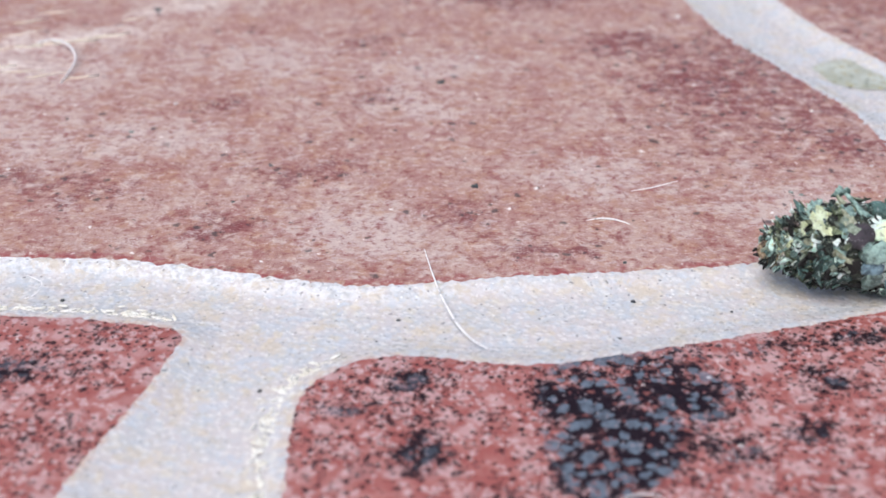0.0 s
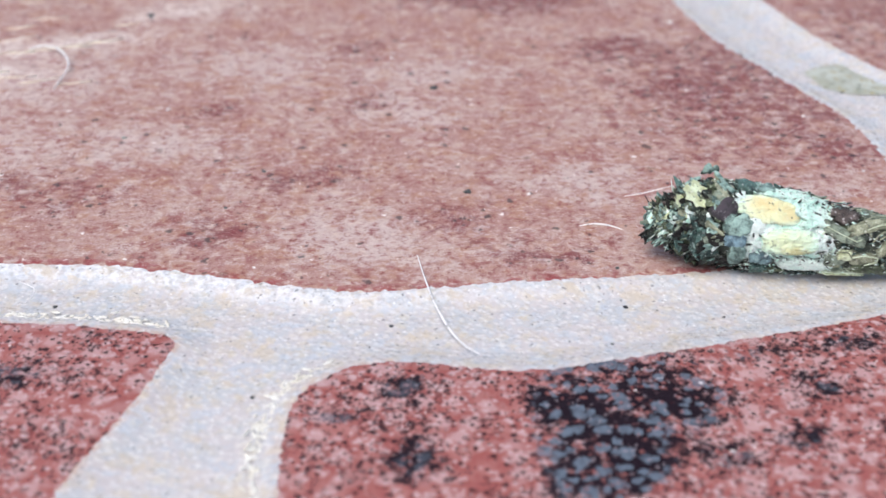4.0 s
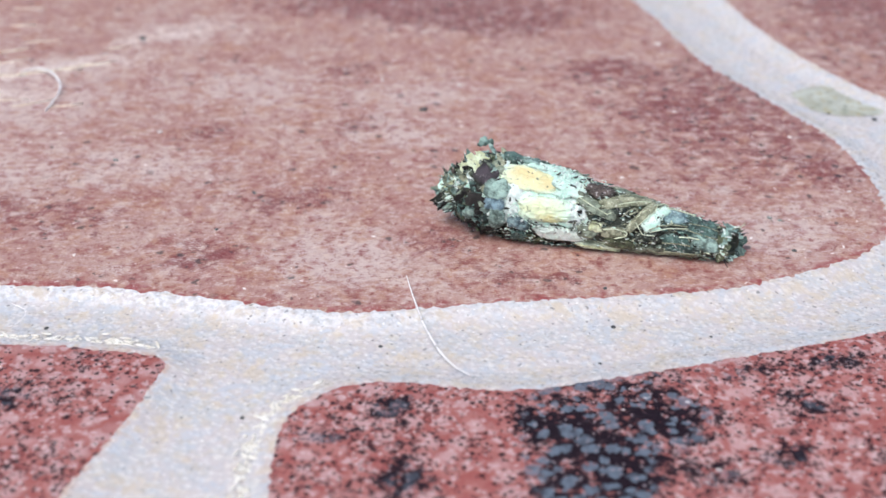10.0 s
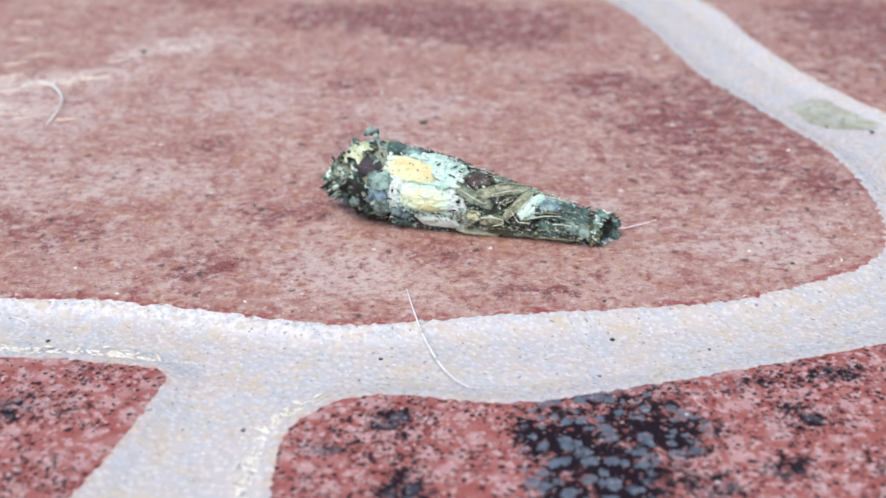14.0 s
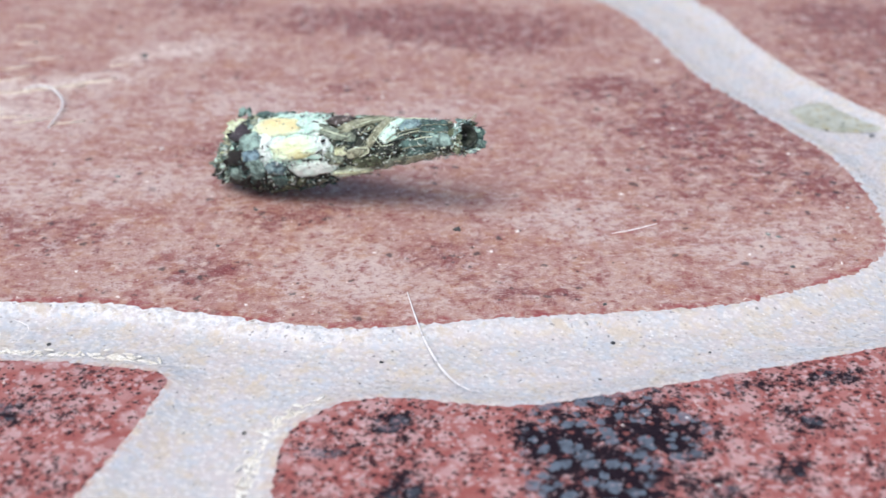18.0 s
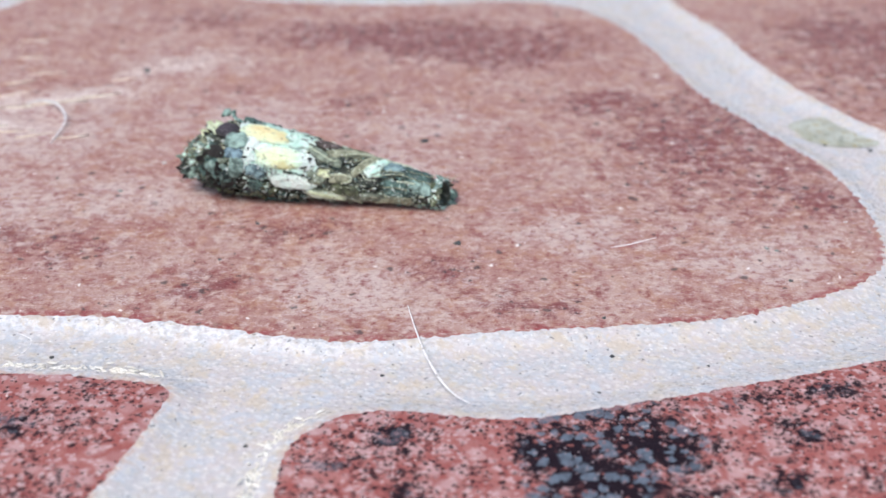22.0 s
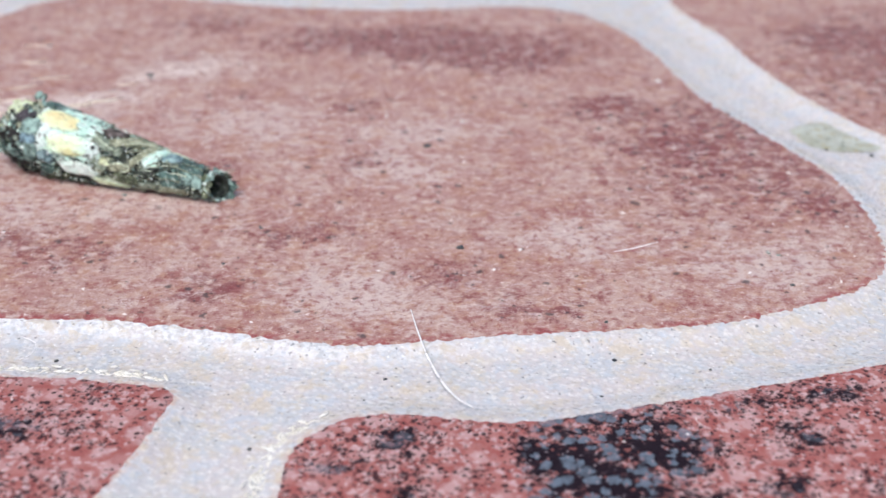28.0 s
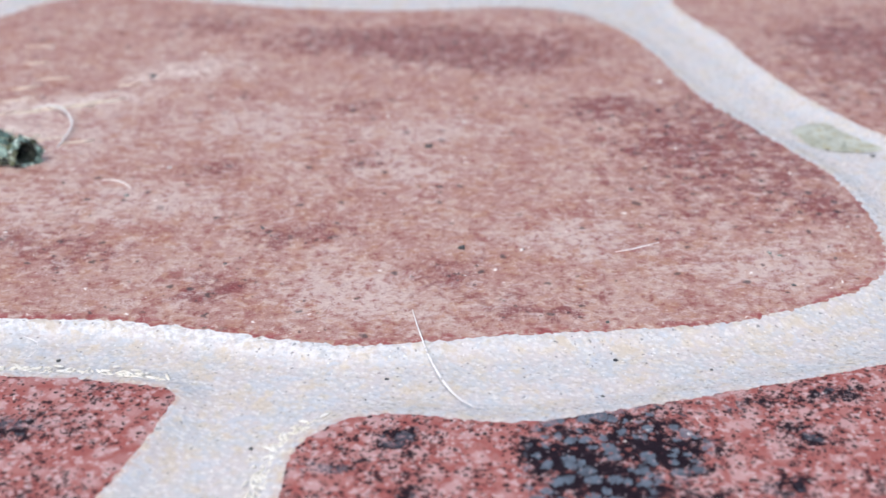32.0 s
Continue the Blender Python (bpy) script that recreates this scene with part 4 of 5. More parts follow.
# small chips, a few shapes of each kind, set one by one
CHIPS = {}
for key, mat, sizes in (("straw", straw, ((1.9, 0.5), (1.4, 0.4), (2.3, 0.6))), ("taupe", taupe, ((1.5, 0.7), (1.1, 0.6), (1.9, 0.8))),
                        ("mint", mint, ((0.9, 0.7), (1.2, 0.8), (0.7, 0.5))), ("dusk", dusk, ((1.1, 0.8), (1.5, 0.9), (0.8, 0.6))),
                        ("teal", teal, ((1.3, 0.7), (1.8, 0.7), (0.9, 0.7))), ("olive", olive, ((1.0, 0.7), (1.3, 0.8), (0.7, 0.6))),
                        ("white", white, ((0.7, 0.5), (0.5, 0.4), (0.9, 0.5))), ("pale", pale, ((1.5, 0.5), (1.1, 0.4), (0.8, 0.5))), ("grey_teal", grey_teal, ((1.3, 0.9), (1.0, 0.8), (1.5, 1.0))), ("lemon", lemon, ((0.9, 0.7), (0.7, 0.6), (1.1, 0.7))), ("hollow", hollow, ((1.2, 0.8), (0.9, 0.7), (1.4, 0.8))), ("plum", plum, ((1.2, 0.8), (0.9, 0.6), (1.5, 0.7))), ("umber", umber, ((1.2, 0.8), (0.9, 0.7), (1.4, 0.8)))):
    CHIPS[key] = []
    for i, (a, b) in enumerate(sizes):
        bm = loose_flake(a, b, 0.12, 100 + 7 * i + len(key), 0.2)
        mesh = bpy.data.meshes.new("chip")
        bm.to_mesh(mesh)
        bm.free()
        mesh.materials.append(mat)
        CHIPS[key].append(mesh)


def chip(rng, kinds, parent, x, angle, tilt, turn, lift, size=1.0, origin=Vector((0, 0, 0)), stretch=1.0):
    ob = new("chip", rng.choice(CHIPS[rng.choice(kinds)]))
    ob.parent = parent
    normal = (on_case(x, angle, 1.0) - on_case(x, angle, 0.0)).normalized()
    along = Vector((1, 0, 0))
    side = normal.cross(along).normalized()
    m = Matrix((along, side, normal)).transposed().to_4x4()
    place = Matrix.Translation(on_case(x, angle, lift) - origin)
    ob.matrix_local = place @ m @ Matrix.Rotation(radians(turn), 4, "Z") @ Matrix.Rotation(radians(tilt), 4, "Y") @ Matrix.Diagonal((size * stretch, size / stretch, size, 1.0))
    return ob


def gather(pieces, name, parent, label):
    """Joins pieces too small or too many to pick apart into one part."""
    bm, mats = bmesh.new(), []
    for ob in pieces:
        mat = ob.data.materials[0]
        if mat not in mats:
            mats.append(mat)
        mesh = ob.data.copy()
        mesh.transform(ob.matrix_basis)
        start = len(bm.faces)
        bm.from_mesh(mesh)
        bm.faces.ensure_lookup_table()
        for f in bm.faces[start:]:
            f.material_index = mats.index(mat)
        bpy.data.objects.remove(ob)
        bpy.data.meshes.remove(mesh)
    return tagged(part(name, bm, mats, parent), label, "", "", "stuff")


flecks = []
rng = random.Random(11)
for k in range(90):
    x = rng.uniform(10, 20.8)
    chip(rng, ("straw", "taupe", "mint", "dusk", "olive", "olive", "teal", "olive", "white", "plum") if x < 16 else ("teal", "grey_teal", "dusk", "grey_teal", "mint", "taupe", "teal", "olive"),
         case, x, rng.uniform(110, 310) if k % 2 else rng.uniform(-60, 110), rng.uniform(-2, 4), rng.gauss(0, 14), rng.uniform(-0.10, -0.02),
         rng.uniform(0.5, 0.9), stretch=rng.uniform(1.2, 1.9))
for k in range(110):
    x = rng.uniform(3.4, 10)
    # the back and underside get mostly dark chip kinds
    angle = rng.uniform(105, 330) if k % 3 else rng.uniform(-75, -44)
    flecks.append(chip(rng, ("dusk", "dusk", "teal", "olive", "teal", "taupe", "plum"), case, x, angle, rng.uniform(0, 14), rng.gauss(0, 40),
                       rng.uniform(-0.05, 0.1), rng.uniform(0.6, 1.1)))

# crumbs of white silk over the seams between the scales
for seam in (((3.9, 48), (4.5, 36), (5.0, 25), (5.1, 10), (5.6, -4), (5.4, -18), (5.9, -26)), ((5.0, 25), (6.2, 30), (7.6, 32), (9.0, 34), (10.2, 40)),
             ((5.6, -4), (6.6, -14), (8.4, -17), (10.0, -12)), ((4.5, 36), (4.0, 20), (4.3, 8), (5.1, 10)), ((8.6, 46), (9.2, 36), (10.4, 26), (10.2, 12))):
    for (xa, aa), (xb, ab) in zip(seam, seam[1:]):
        for k in range(4):
            q = rng.random()
            flecks.append(chip(rng, ("white", "white", "mint", "white"), case, xa + (xb - xa) * q + rng.gauss(0, 0.12), aa + (ab - aa) * q + rng.gauss(0, 3),
                               rng.uniform(-5, 5), rng.uniform(-180, 180), rng.uniform(-0.02, 0.05), rng.uniform(0.25, 0.5), stretch=1.4))

# strands of white silk between the front scales
for stops in (((4.2, 66), (4.6, 50), (4.9, 38), (4.6, 24), (5.0, 10), (4.6, -6)), ((4.7, 38), (4.0, 31), (3.4, 36)), ((4.6, 24), (3.9, 20), (3.2, 12)),
              ((5.0, 12), (4.2, 3), (3.6, 7)), ((4.9, 30), (5.7, 31), (6.6, 30), (7.6, 33), (8.6, 35)), ((4.6, -6), (5.2, -18), (6.4, -22)),
              ((4.1, 20), (4.2, 8), (3.9, -4)), ((3.9, 30), (3.2, 24), (2.7, 26)), ((8.6, 35), (9.4, 44), (10.4, 48)), ((9.6, 20), (10.2, 8), (10.0, -6)),
              ((4.4, 44), (3.8, 46), (3.3, 43)), ((5.0, 4), (5.7, 0), (6.2, -8))):
    rib(stops, rng0.uniform(0.03, 0.055), white, 0.05)
# tiny flecks strewn over the rear half
for k in range(760):
    x = rng0.uniform(9.8, 21)
    flecks.append(chip(rng0, ("white", "dusk", "mint", "hollow", "white", "pale", "white", "grey_teal", "straw"), case, x, rng0.uniform(-60, 110), rng0.uniform(-8, 8), rng0.gauss(0, 30),
                       rng0.uniform(0.02, 0.30), rng0.uniform(0.14, 0.36), stretch=rng0.uniform(0.9, 1.9)))
# and over the front scales, sparing the two large ones
for k in range(620):
    x, angle = rng0.uniform(2.0, 10.4), rng0.uniform(-50, 112)
    if ((x - 5.8) / 2.5) ** 4 + ((angle - 62) / 21) ** 4 < 1 or ((x - 7.6) / 2.3) ** 4 + ((angle - 21) / 19) ** 4 < 1 or ((x - 9) / 2.1) ** 4 + ((angle + 18) / 11) ** 4 < 1:
        continue
    if x < 4.6 and -18 < angle < 48 and rng0.random() < 0.75:
        continue
    kinds = ("white", "mint", "dusk", "white", "mint", "white", "mint", "white") if x > 4 else ("white", "dusk", "grey_teal", "hollow", "white")
    flecks.append(chip(rng0, kinds, case, x, angle, rng0.uniform(-8, 8), rng0.gauss(0, 60), rng0.uniform(0.04, 0.30), rng0.uniform(0.14, 0.38), stretch=1.4))
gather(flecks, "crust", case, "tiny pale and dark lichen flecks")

# frayed lip of the tail
for k in range(44):
    angle = -180 + 360 * k / 44 + rng.uniform(-5, 5)
    x = 22.2 - 0.7 * math.cos(radians(angle - 15)) + rng.uniform(-0.4, 0.25)
    chip(rng, ("teal", "mint", "grey_teal", "white", "grey_teal", "olive", "straw"), case, x, angle, rng.uniform(-15, 18), rng.gauss(0, 25), rng.uniform(-0.18, 0.05), rng.uniform(0.6, 1.1))

# the ragged collar round the mouth, free to nod on the tube
HINGE = Vector((2.6, 0, 0)) * MM


def collar_cone():
    bm = bmesh.new()
    rows = []
    for k in range(9):
        x = 2.9 - 5.1 * k / 8
        rows.append([bm.verts.new(on_case(x, 9 * i, -0.15 + 0.12 * noise.noise(Vector((x * 2, i * 0.7, 4)))) - HINGE) for i in range(40)])
    for k in range(5):
        x = -2.1 + 0.9 * k
        rows.append([bm.verts.new(on_case(x, 9 * i, -0.45 - 0.08 * k) - HINGE) for i in range(40)])
    for a, b in zip(rows, rows[1:]):
        for i in range(40):
            bm.faces.new((a[i], a[(i + 1) % 40], b[(i + 1) % 40], b[i]))
    bmesh.ops.recalc_face_normals(bm, faces=bm.faces)
    return bm


collar = part("collar", collar_cone(), dusk, case, "shaggy collar of moss and bark chips, shaded dark below")
collar.location = HINGE
tufts = []
# paler chips above, darker below: the underside's shade is put into their colours
for k in range(420):
    angle = rng.uniform(-180, 180) if k % 3 == 0 else rng.uniform(-80, 110)
    x = rng.uniform(-2.3, 0.9 if -20 < angle < 70 else 2.0)
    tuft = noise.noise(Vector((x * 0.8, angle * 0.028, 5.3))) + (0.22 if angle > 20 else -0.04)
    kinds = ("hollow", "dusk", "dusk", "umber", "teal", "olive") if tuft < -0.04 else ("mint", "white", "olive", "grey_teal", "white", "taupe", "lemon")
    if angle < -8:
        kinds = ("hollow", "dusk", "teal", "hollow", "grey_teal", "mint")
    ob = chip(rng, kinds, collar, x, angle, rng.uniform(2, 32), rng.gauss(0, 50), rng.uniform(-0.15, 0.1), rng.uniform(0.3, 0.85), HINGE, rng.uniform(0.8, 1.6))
    if k % 3 == 0:
        tufts.append(ob)
gather(tufts, "moss", collar, "loose tufts of moss and bark, shaded dark below")
for k in range(240):
    angle = rng.uniform(-80, 110)
    x = rng.uniform(-0.2, 2.9)
    # dark kinds below again, painting the collar's shaded underside
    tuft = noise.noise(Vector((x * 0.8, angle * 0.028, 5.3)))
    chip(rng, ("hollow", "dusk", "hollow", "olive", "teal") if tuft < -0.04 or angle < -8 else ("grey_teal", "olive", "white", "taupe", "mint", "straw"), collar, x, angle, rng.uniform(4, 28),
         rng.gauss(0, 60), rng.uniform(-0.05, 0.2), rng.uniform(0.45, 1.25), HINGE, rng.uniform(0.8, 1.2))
for k, (x, angle, tilt, turn, a, b) in enumerate(((1.0, 70, 12, 5, 2.6, 2.1), (-0.2, 66, 20, -25, 1.2, 1.1), (1.0, 90, 18, 0, 1.5, 1.0))):
    ob = chip(rng, ("mint",), collar, x, angle, tilt, turn, 0.42, 1.0, HINGE)
    bm = loose_flake(a, b, 0.08, 500 + k, 0.15, 23)
    ob.data = bpy.data.meshes.new("chip")
    bm.to_mesh(ob.data)
    bm.free()
    ob.data.materials.append(lemon)

# stray bristles on collar, back and tail
def bristle(parent, x, angle, length, lean, origin):
    base = on_case(x, angle, 0.05) - origin
    out = (on_case(x, angle, 1.0) - on_case(x, angle, 0.0)).normalized()
    way = (out + Vector((lean, rng.uniform(-0.4, 0.4), rng.uniform(-0.3, 0.3)))).normalized()
    bend = Vector((rng.uniform(-0.3, 0.3), rng.uniform(-0.3, 0.3), rng.uniform(-0.3, 0.3)))
    line = [base + (way * (q * length) + bend * (q * q * length)) * MM for q in (0, 0.35, 0.7, 1)]
    part("bristle", tube(line, [0.05 * MM, 0.045 * MM, 0.035 * MM, 0.015 * MM], 5), rng.choice((straw, dusk, white, plum)), parent)


for k in range(46):
    bristle(collar, rng.uniform(-2.2, 0.6), rng.uniform(-100, 130), rng.uniform(0.35, 0.8), rng.uniform(-1.6, -0.2), HINGE)
for k in range(22):
    bristle(case, 22.3 - 0.7 * math.cos(radians(16.4 * k - 15)), 16.4 * k, rng.uniform(0.4, 0.9), rng.uniform(0.8, 2.4), Vector((0, 0, 0)))
for k in range(30):
    bristle(case, rng.uniform(3, 20), rng.uniform(-60, 130), rng.uniform(0.2, 0.45), rng.uniform(-1, 2), Vector((0, 0, 0)))

# ---- the larva in the mouth of the case ----
amber = flake_material("amber_head", (0.09, 0.050, 0.024), (0.46, 0.35, 0.22), (0.018, 0.012, 0.008), 0.20, 1.6, 0.50)
ivory = flake_material("ivory_plate", (0.44, 0.38, 0.28), (0.80, 0.90, 0.88), (0.05, 0.03, 0.018), 0.20, 1.3, 0.49)
flesh = flake_material("dusky_flesh", (0.05, 0.035, 0.025), (0.17, 0.12, 0.08), (0.4, 0.3, 0.2), 0.4, 1.3, 0.66)


def ellipsoid(rx, ry, rz, squash=0.0):
    bm = bmesh.new()
    bmesh.ops.create_uvsphere(bm, u_segments=18, v_segments=12, radius=1.0)
    for v in bm.verts:
        v.co.z *= 1 - squash * max(0.0, -v.co.z)
        v.co = Vector((v.co.x * rx, v.co.y * ry, v.co.z * rz)) * MM
    return bm


larva = part("larva", tube([Vector((0.2 + 0.7 * k, 0, 0.1 * math.sin(k))) * MM for k in range(10)],
                           [r * MM for r in (1.0, 1.25, 1.2, 1.34, 1.25, 1.36, 1.28, 1.3, 1.2, 1.0)], 14), flesh, case, "dark-banded larva reaching out of the case")
larva.scale = (1.05, 0.98, 0.98)
head = part("head", ellipsoid(0.95, 0.90, 0.86), amber, larva, "glossy amber-brown head")
head.location = Vector((-0.05, 0, -0.22)) * MM
head.rotation_euler.y = radians(-20)


def shield_mesh(r, width):
    """A saddle over the back of one segment, open below."""
    bm = bmesh.new()
    rows = []
    for i in range(9):
        q = i / 8
        swell = r * (0.90 + 0.13 * math.sin(math.pi * q))
        rows.append([bm.verts.new(Vector((width * (q - 0.5), swell * math.sin(radians(a)), swell * 0.92 * math.cos(radians(a)))) * MM) for a in range(-115, 116, 10)])
        rows[-1] += [bm.verts.new(v.co * 0.9) for v in rows[-1][::-1]]
    n = len(rows[0])
    for a, b in zip(rows, rows[1:]):
        for k in range(n):
            bm.faces.new((a[k], a[(k + 1) % n], b[(k + 1) % n], b[k]))
    bm.faces.new(rows[0][::-1])
    bm.faces.new(rows[-1])
    return bm


for k in range(4):
    shield = part("shield", shield_mesh(1.32 + 0.05 * k, 0.80), ivory, larva, "ivory shield with dark stripes")
    shield.location = Vector((0.6 + 0.85 * k, 0, 0.06)) * MM
    rim = part("rim", shield_mesh(1.25 + 0.05 * k, 0.09), amber, larva)
    rim.location = Vector((0.6 + 0.85 * k - 0.4, 0, 0.06)) * MM
for k in range(6):
    s = -1 if k % 2 else 1
    x = 0.6 + 0.9 * (k // 2)
    leg = part("leg", tube([Vector((x, s * 0.6, -0.4)) * MM, Vector((x - 0.2, s * 0.9, -0.8)) * MM, Vector((x - 0.5, s * 0.75, -1.3)) * MM],
                           [0.2 * MM, 0.15 * MM, 0.05 * MM], 7), amber, larva)
for s in (-1, 1):
    jaw = part("jaw", tube([Vector((-0.9, s * 0.3, -0.35)) * MM, Vector((-1.2, s * 0.16, -0.5)) * MM], [0.16 * MM, 0.07 * MM], 7), hollow, larva)

# ---- loose bits lying on the bricks ----
hair_mat = flake_material("white_hair", (0.86, 0.86, 0.88), (0.93, 0.93, 0.94), (0.8, 0.8, 0.8), 0.35, 0.5)


def hair(name, label, points, r, lift=0.05):
    n = len(points)
    fine = []
    v = [Vector((x, y, z)) for x, y, z in points]
    for i in range(n - 1):
        a, b, c, d = v[max(i - 1, 0)], v[i], v[i + 1], v[min(i + 2, n - 1)]
        for j in range(8):
            t = j / 8
            fine.append(0.5 * ((2 * b) + (c - a) * t + (2 * a - 5 * b + 4 * c - d) * t * t + (3 * b - a - 3 * c + d) * t ** 3))
    fine.append(v[-1])
    base = Vector((v[0].x, v[0].y, 0))
    bm = tube([(p - base + Vector((0, 0, lift))) * MM for p in fine], [r * MM * (1 - 0.6 * abs(2 * k / len(fine) - 1)) for k in range(len(fine))], 6)
    ob = link_mesh(name, bm, hair_mat)
    ob.location = Vector((base.x * MM, base.y * MM, FLOOR_Z))
    return tagged(ob, label, "hair")


hair("hair", "thin curved white hair lying across the mortar joint",
     ((-1.9, -5.0, 0.05), (-1.3, -8.4, 0.25), (-0.4, -12.1, 0.1), (0.8, -15.5, -0.05), (1.9, -17.4, -0.1), (2.9, -18.3, -0.15)), 0.105)
hair("hair", "short pale fibre lying on the rosy brick", ((15.1, 5.3, 0), (16.9, 5.9, 0.02), (19.2, 7.2, 0)), 0.07, 0.0)
hair("hair", "curled white fibre on the rosy brick", ((-44, 37.4, 0), (-42.4, 37.6, 0.4), (-39.8, 35.0, 0.9), (-38.2, 31.5, 0.6), (-38.6, 27.0, 0)), 0.15)
hair("hair", "fine curled fibre on the mortar", ((-31.6, -9.2, -0.1), (-30.1, -10.5, 0.05), (-30.1, -11.9, 0), (-30.8, -12.5, -0.1)), 0.045)
dragged_hair = hair("hair", "short bright white fibre that the case drags along", ((0, 0, 0), (1.2, 0.05, 0.12), (2.4, -0.25, 0.1), (3.4, -0.9, 0)), 0.10, 0.02)
hair("hair", "tiny white fibre on the dark patch", ((9.8, -35.0, 0), (11.0, -33.9, 0.1), (12.6, -33.8, 0.1), (13.4, -34.6, 0)), 0.05)

spot_mat = flake_material("dry_drop", (0.36, 0.38, 0.31), (0.56, 0.60, 0.55), (0.40, 0.35, 0.17), 0.4, 0.40, 0.52, "object")


def dried_spot():
    bm = bmesh.new()
    rows = []
    for k, (q, z) in enumerate(((0.25, 0.07), (0.6, 0.08), (0.9, 0.10), (1.0, 0.0))):
        rows.append([bm.verts.new(Vector((4.9 * q * math.cos(a) * (1 + 0.08 * math.sin(3 * a) + 0.05 * math.sin(7 * a + 1)), 4.3 * q * math.sin(a) * (1 + 0.07 * math.cos(2 * a)), z)) * MM)
                     for a in (math.tau * i / 32 for i in range(32))])
    for a, b in zip(rows, rows[1:]):
        for i in range(32):
            bm.faces.new((a[i], b[i], b[(i + 1) % 32], a[(i + 1) % 32]))
    bm.faces.new(rows[0])
    ob = link_mesh("dried_spot", bm, spot_mat)
    ob.location = Vector((41.5, 32.4, -0.44)) * MM
    return tagged(ob, "greenish-grey dried spot on the mortar joint", "stain")


dried_spot()

crumb_mat = flake_material("dark_crumb", (0.03, 0.035, 0.045), (0.10, 0.11, 0.11), (0.2, 0.22, 0.22), 0.5, 1.5)
grey_mat = flake_material("grey_crumb", (0.20, 0.23, 0.22), (0.36, 0.38, 0.36), (0.5, 0.5, 0.48), 0.5, 1.5)
grit_mat = flake_material("pale_grit", (0.6, 0.6, 0.6), (0.8, 0.8, 0.8), (0.7, 0.6, 0.45), 0.35, 1.5)


def crumb(name, label, x, y, size, mat, z, seed):
    r = random.Random(seed)
    bm = bmesh.new()
    bmesh.ops.create_icosphere(bm, subdivisions=1, radius=1.0)
    for v in bm.verts:
        v.co = Vector((v.co.x * size, v.co.y * size * 0.8, v.co.z * size * 0.3)) * r.uniform(0.7, 1.25) * MM
    ob = link_mesh(name, bm, mat, smooth=False)
    ob.location = Vector((x, y, 0)) * MM + Vector((0, 0, z + size * 0.18 * MM))
    ob.rotation_euler.z = r.uniform(0, 6)
    return tagged(ob, label, "crumb")


for k, (x, y, s) in enumerate(((2.0, 5.8, 0.5), (-1.3, 28.0, 0.5), (13.4, -6.6, 0.22),
                               (-33.2, 47.9, 0.5), (-15.6, 9.3, 0.3), (29.2, -0.5, 0.28), (-17.9, 2.6, 0.25))):
    crumb("crumb", "dark crumb of dirt on the rosy brick", x, y, s, crumb_mat, FLOOR_Z, 200 + k)
for k, (x, y, s) in enumerate(((28.3, 5.2, 0.32), (29.1, 4.8, 0.26))):
    crumb("crumb", "small blue-grey crumb on the rosy brick", x, y, s, grey_mat, FLOOR_Z, 270 + k)
crumb("crumb", "grey-green crumb on the rosy brick", -29.2, 16.0, 0.32, grey_mat, FLOOR_Z, 260)
for k, (x, y, s) in enumerate(((-3.5, -14.0, 0.22), (-4.9, -16.8, 0.14), (-8.7, -18.6, 0.13), (-28.3, -11.8, 0.22), (-26.4, -13.1, 0.2), (13.6, -11.2, 0.26),
                               (43.2, 27.6, 0.34), (45.0, 27.2, 0.3), (39.0, 29.0, 0.26), (12.2, -16.1, 0.2), (20.6, -12.4, 0.16), (-12.3, -22.8, 0.2), (26.9, -12.4, 0.18))):
    crumb("crumb", "dark crumb of dirt on the mortar", x, y, s, crumb_mat, GROUND_Z, 220 + k)
for k, (x, y, s) in enumerate(((-5.8, 35.8, 0.32), (2.2, 34.6, 0.32), (24.3, 46.9, 0.42), (23.4, 27.7, 0.28), (-26.4, 22.3, 0.3), (36.3, 10.3, 0.2),
                               (33.6, 21.8, 0.3), (11.4, -16.0, 0.2))):
    crumb("grit", "pale grain of grit", x, y, s, grit_mat, FLOOR_Z if y > -10 else GROUND_Z, 240 + k)


# ---- cream blobs that stand in for glints on the mortar along two brick edges ----
glint_mat = flake_material("cream_glint", (0.82, 0.79, 0.70), (0.92, 0.92, 0.88), (0.88, 0.88, 0.86), 0.22, 0.8, 0.6, "object")


def smear(label, way, count, spread, seed):
    """A broken run of small glossy blobs, pale as the highlights they imitate."""
    r = random.Random(seed)
    bm = bmesh.new()
    base = Vector((way[0][0], way[0][1], 0))
    for k in range(count):
        q = r.random() * (len(way) - 1)
        i = min(int(q), len(way) - 2)
        (xa, ya), (xb, yb) = way[i], way[i + 1]
        q -= i
        t = math.atan2(yb - ya, xb - xa) + r.gauss(0, 0.5)
        m = Matrix.Translation(Vector((xa + (xb - xa) * q + r.gauss(0, spread), ya + (yb - ya) * q + r.gauss(0, spread), r.uniform(0.18, 0.30))) - base)
        m = m @ Matrix.Rotation(t, 4, "Z") @ Matrix.Diagonal((r.uniform(0.14, 0.5), r.uniform(0.08, 0.19), r.uniform(0.06, 0.10), 1))
        bmesh.ops.create_icosphere(bm, subdivisions=2, radius=1.0, matrix=Matrix.Scale(MM, 4) @ m)
    ob = link_mesh("sealant_smear", bm, glint_mat)
    ob.location = base * MM + Vector((0, 0, GROUND_Z + 0.1 * MM))
    return tagged(ob, label, "sealant", "", "stuff")


smear("glossy cream beads for the glints along the brick edge", ((-38, -12.9), (-31.9, -13.6), (-27, -13.9), (-22.5, -14.3), (-20, -14.9)), 150, 0.42, 5)
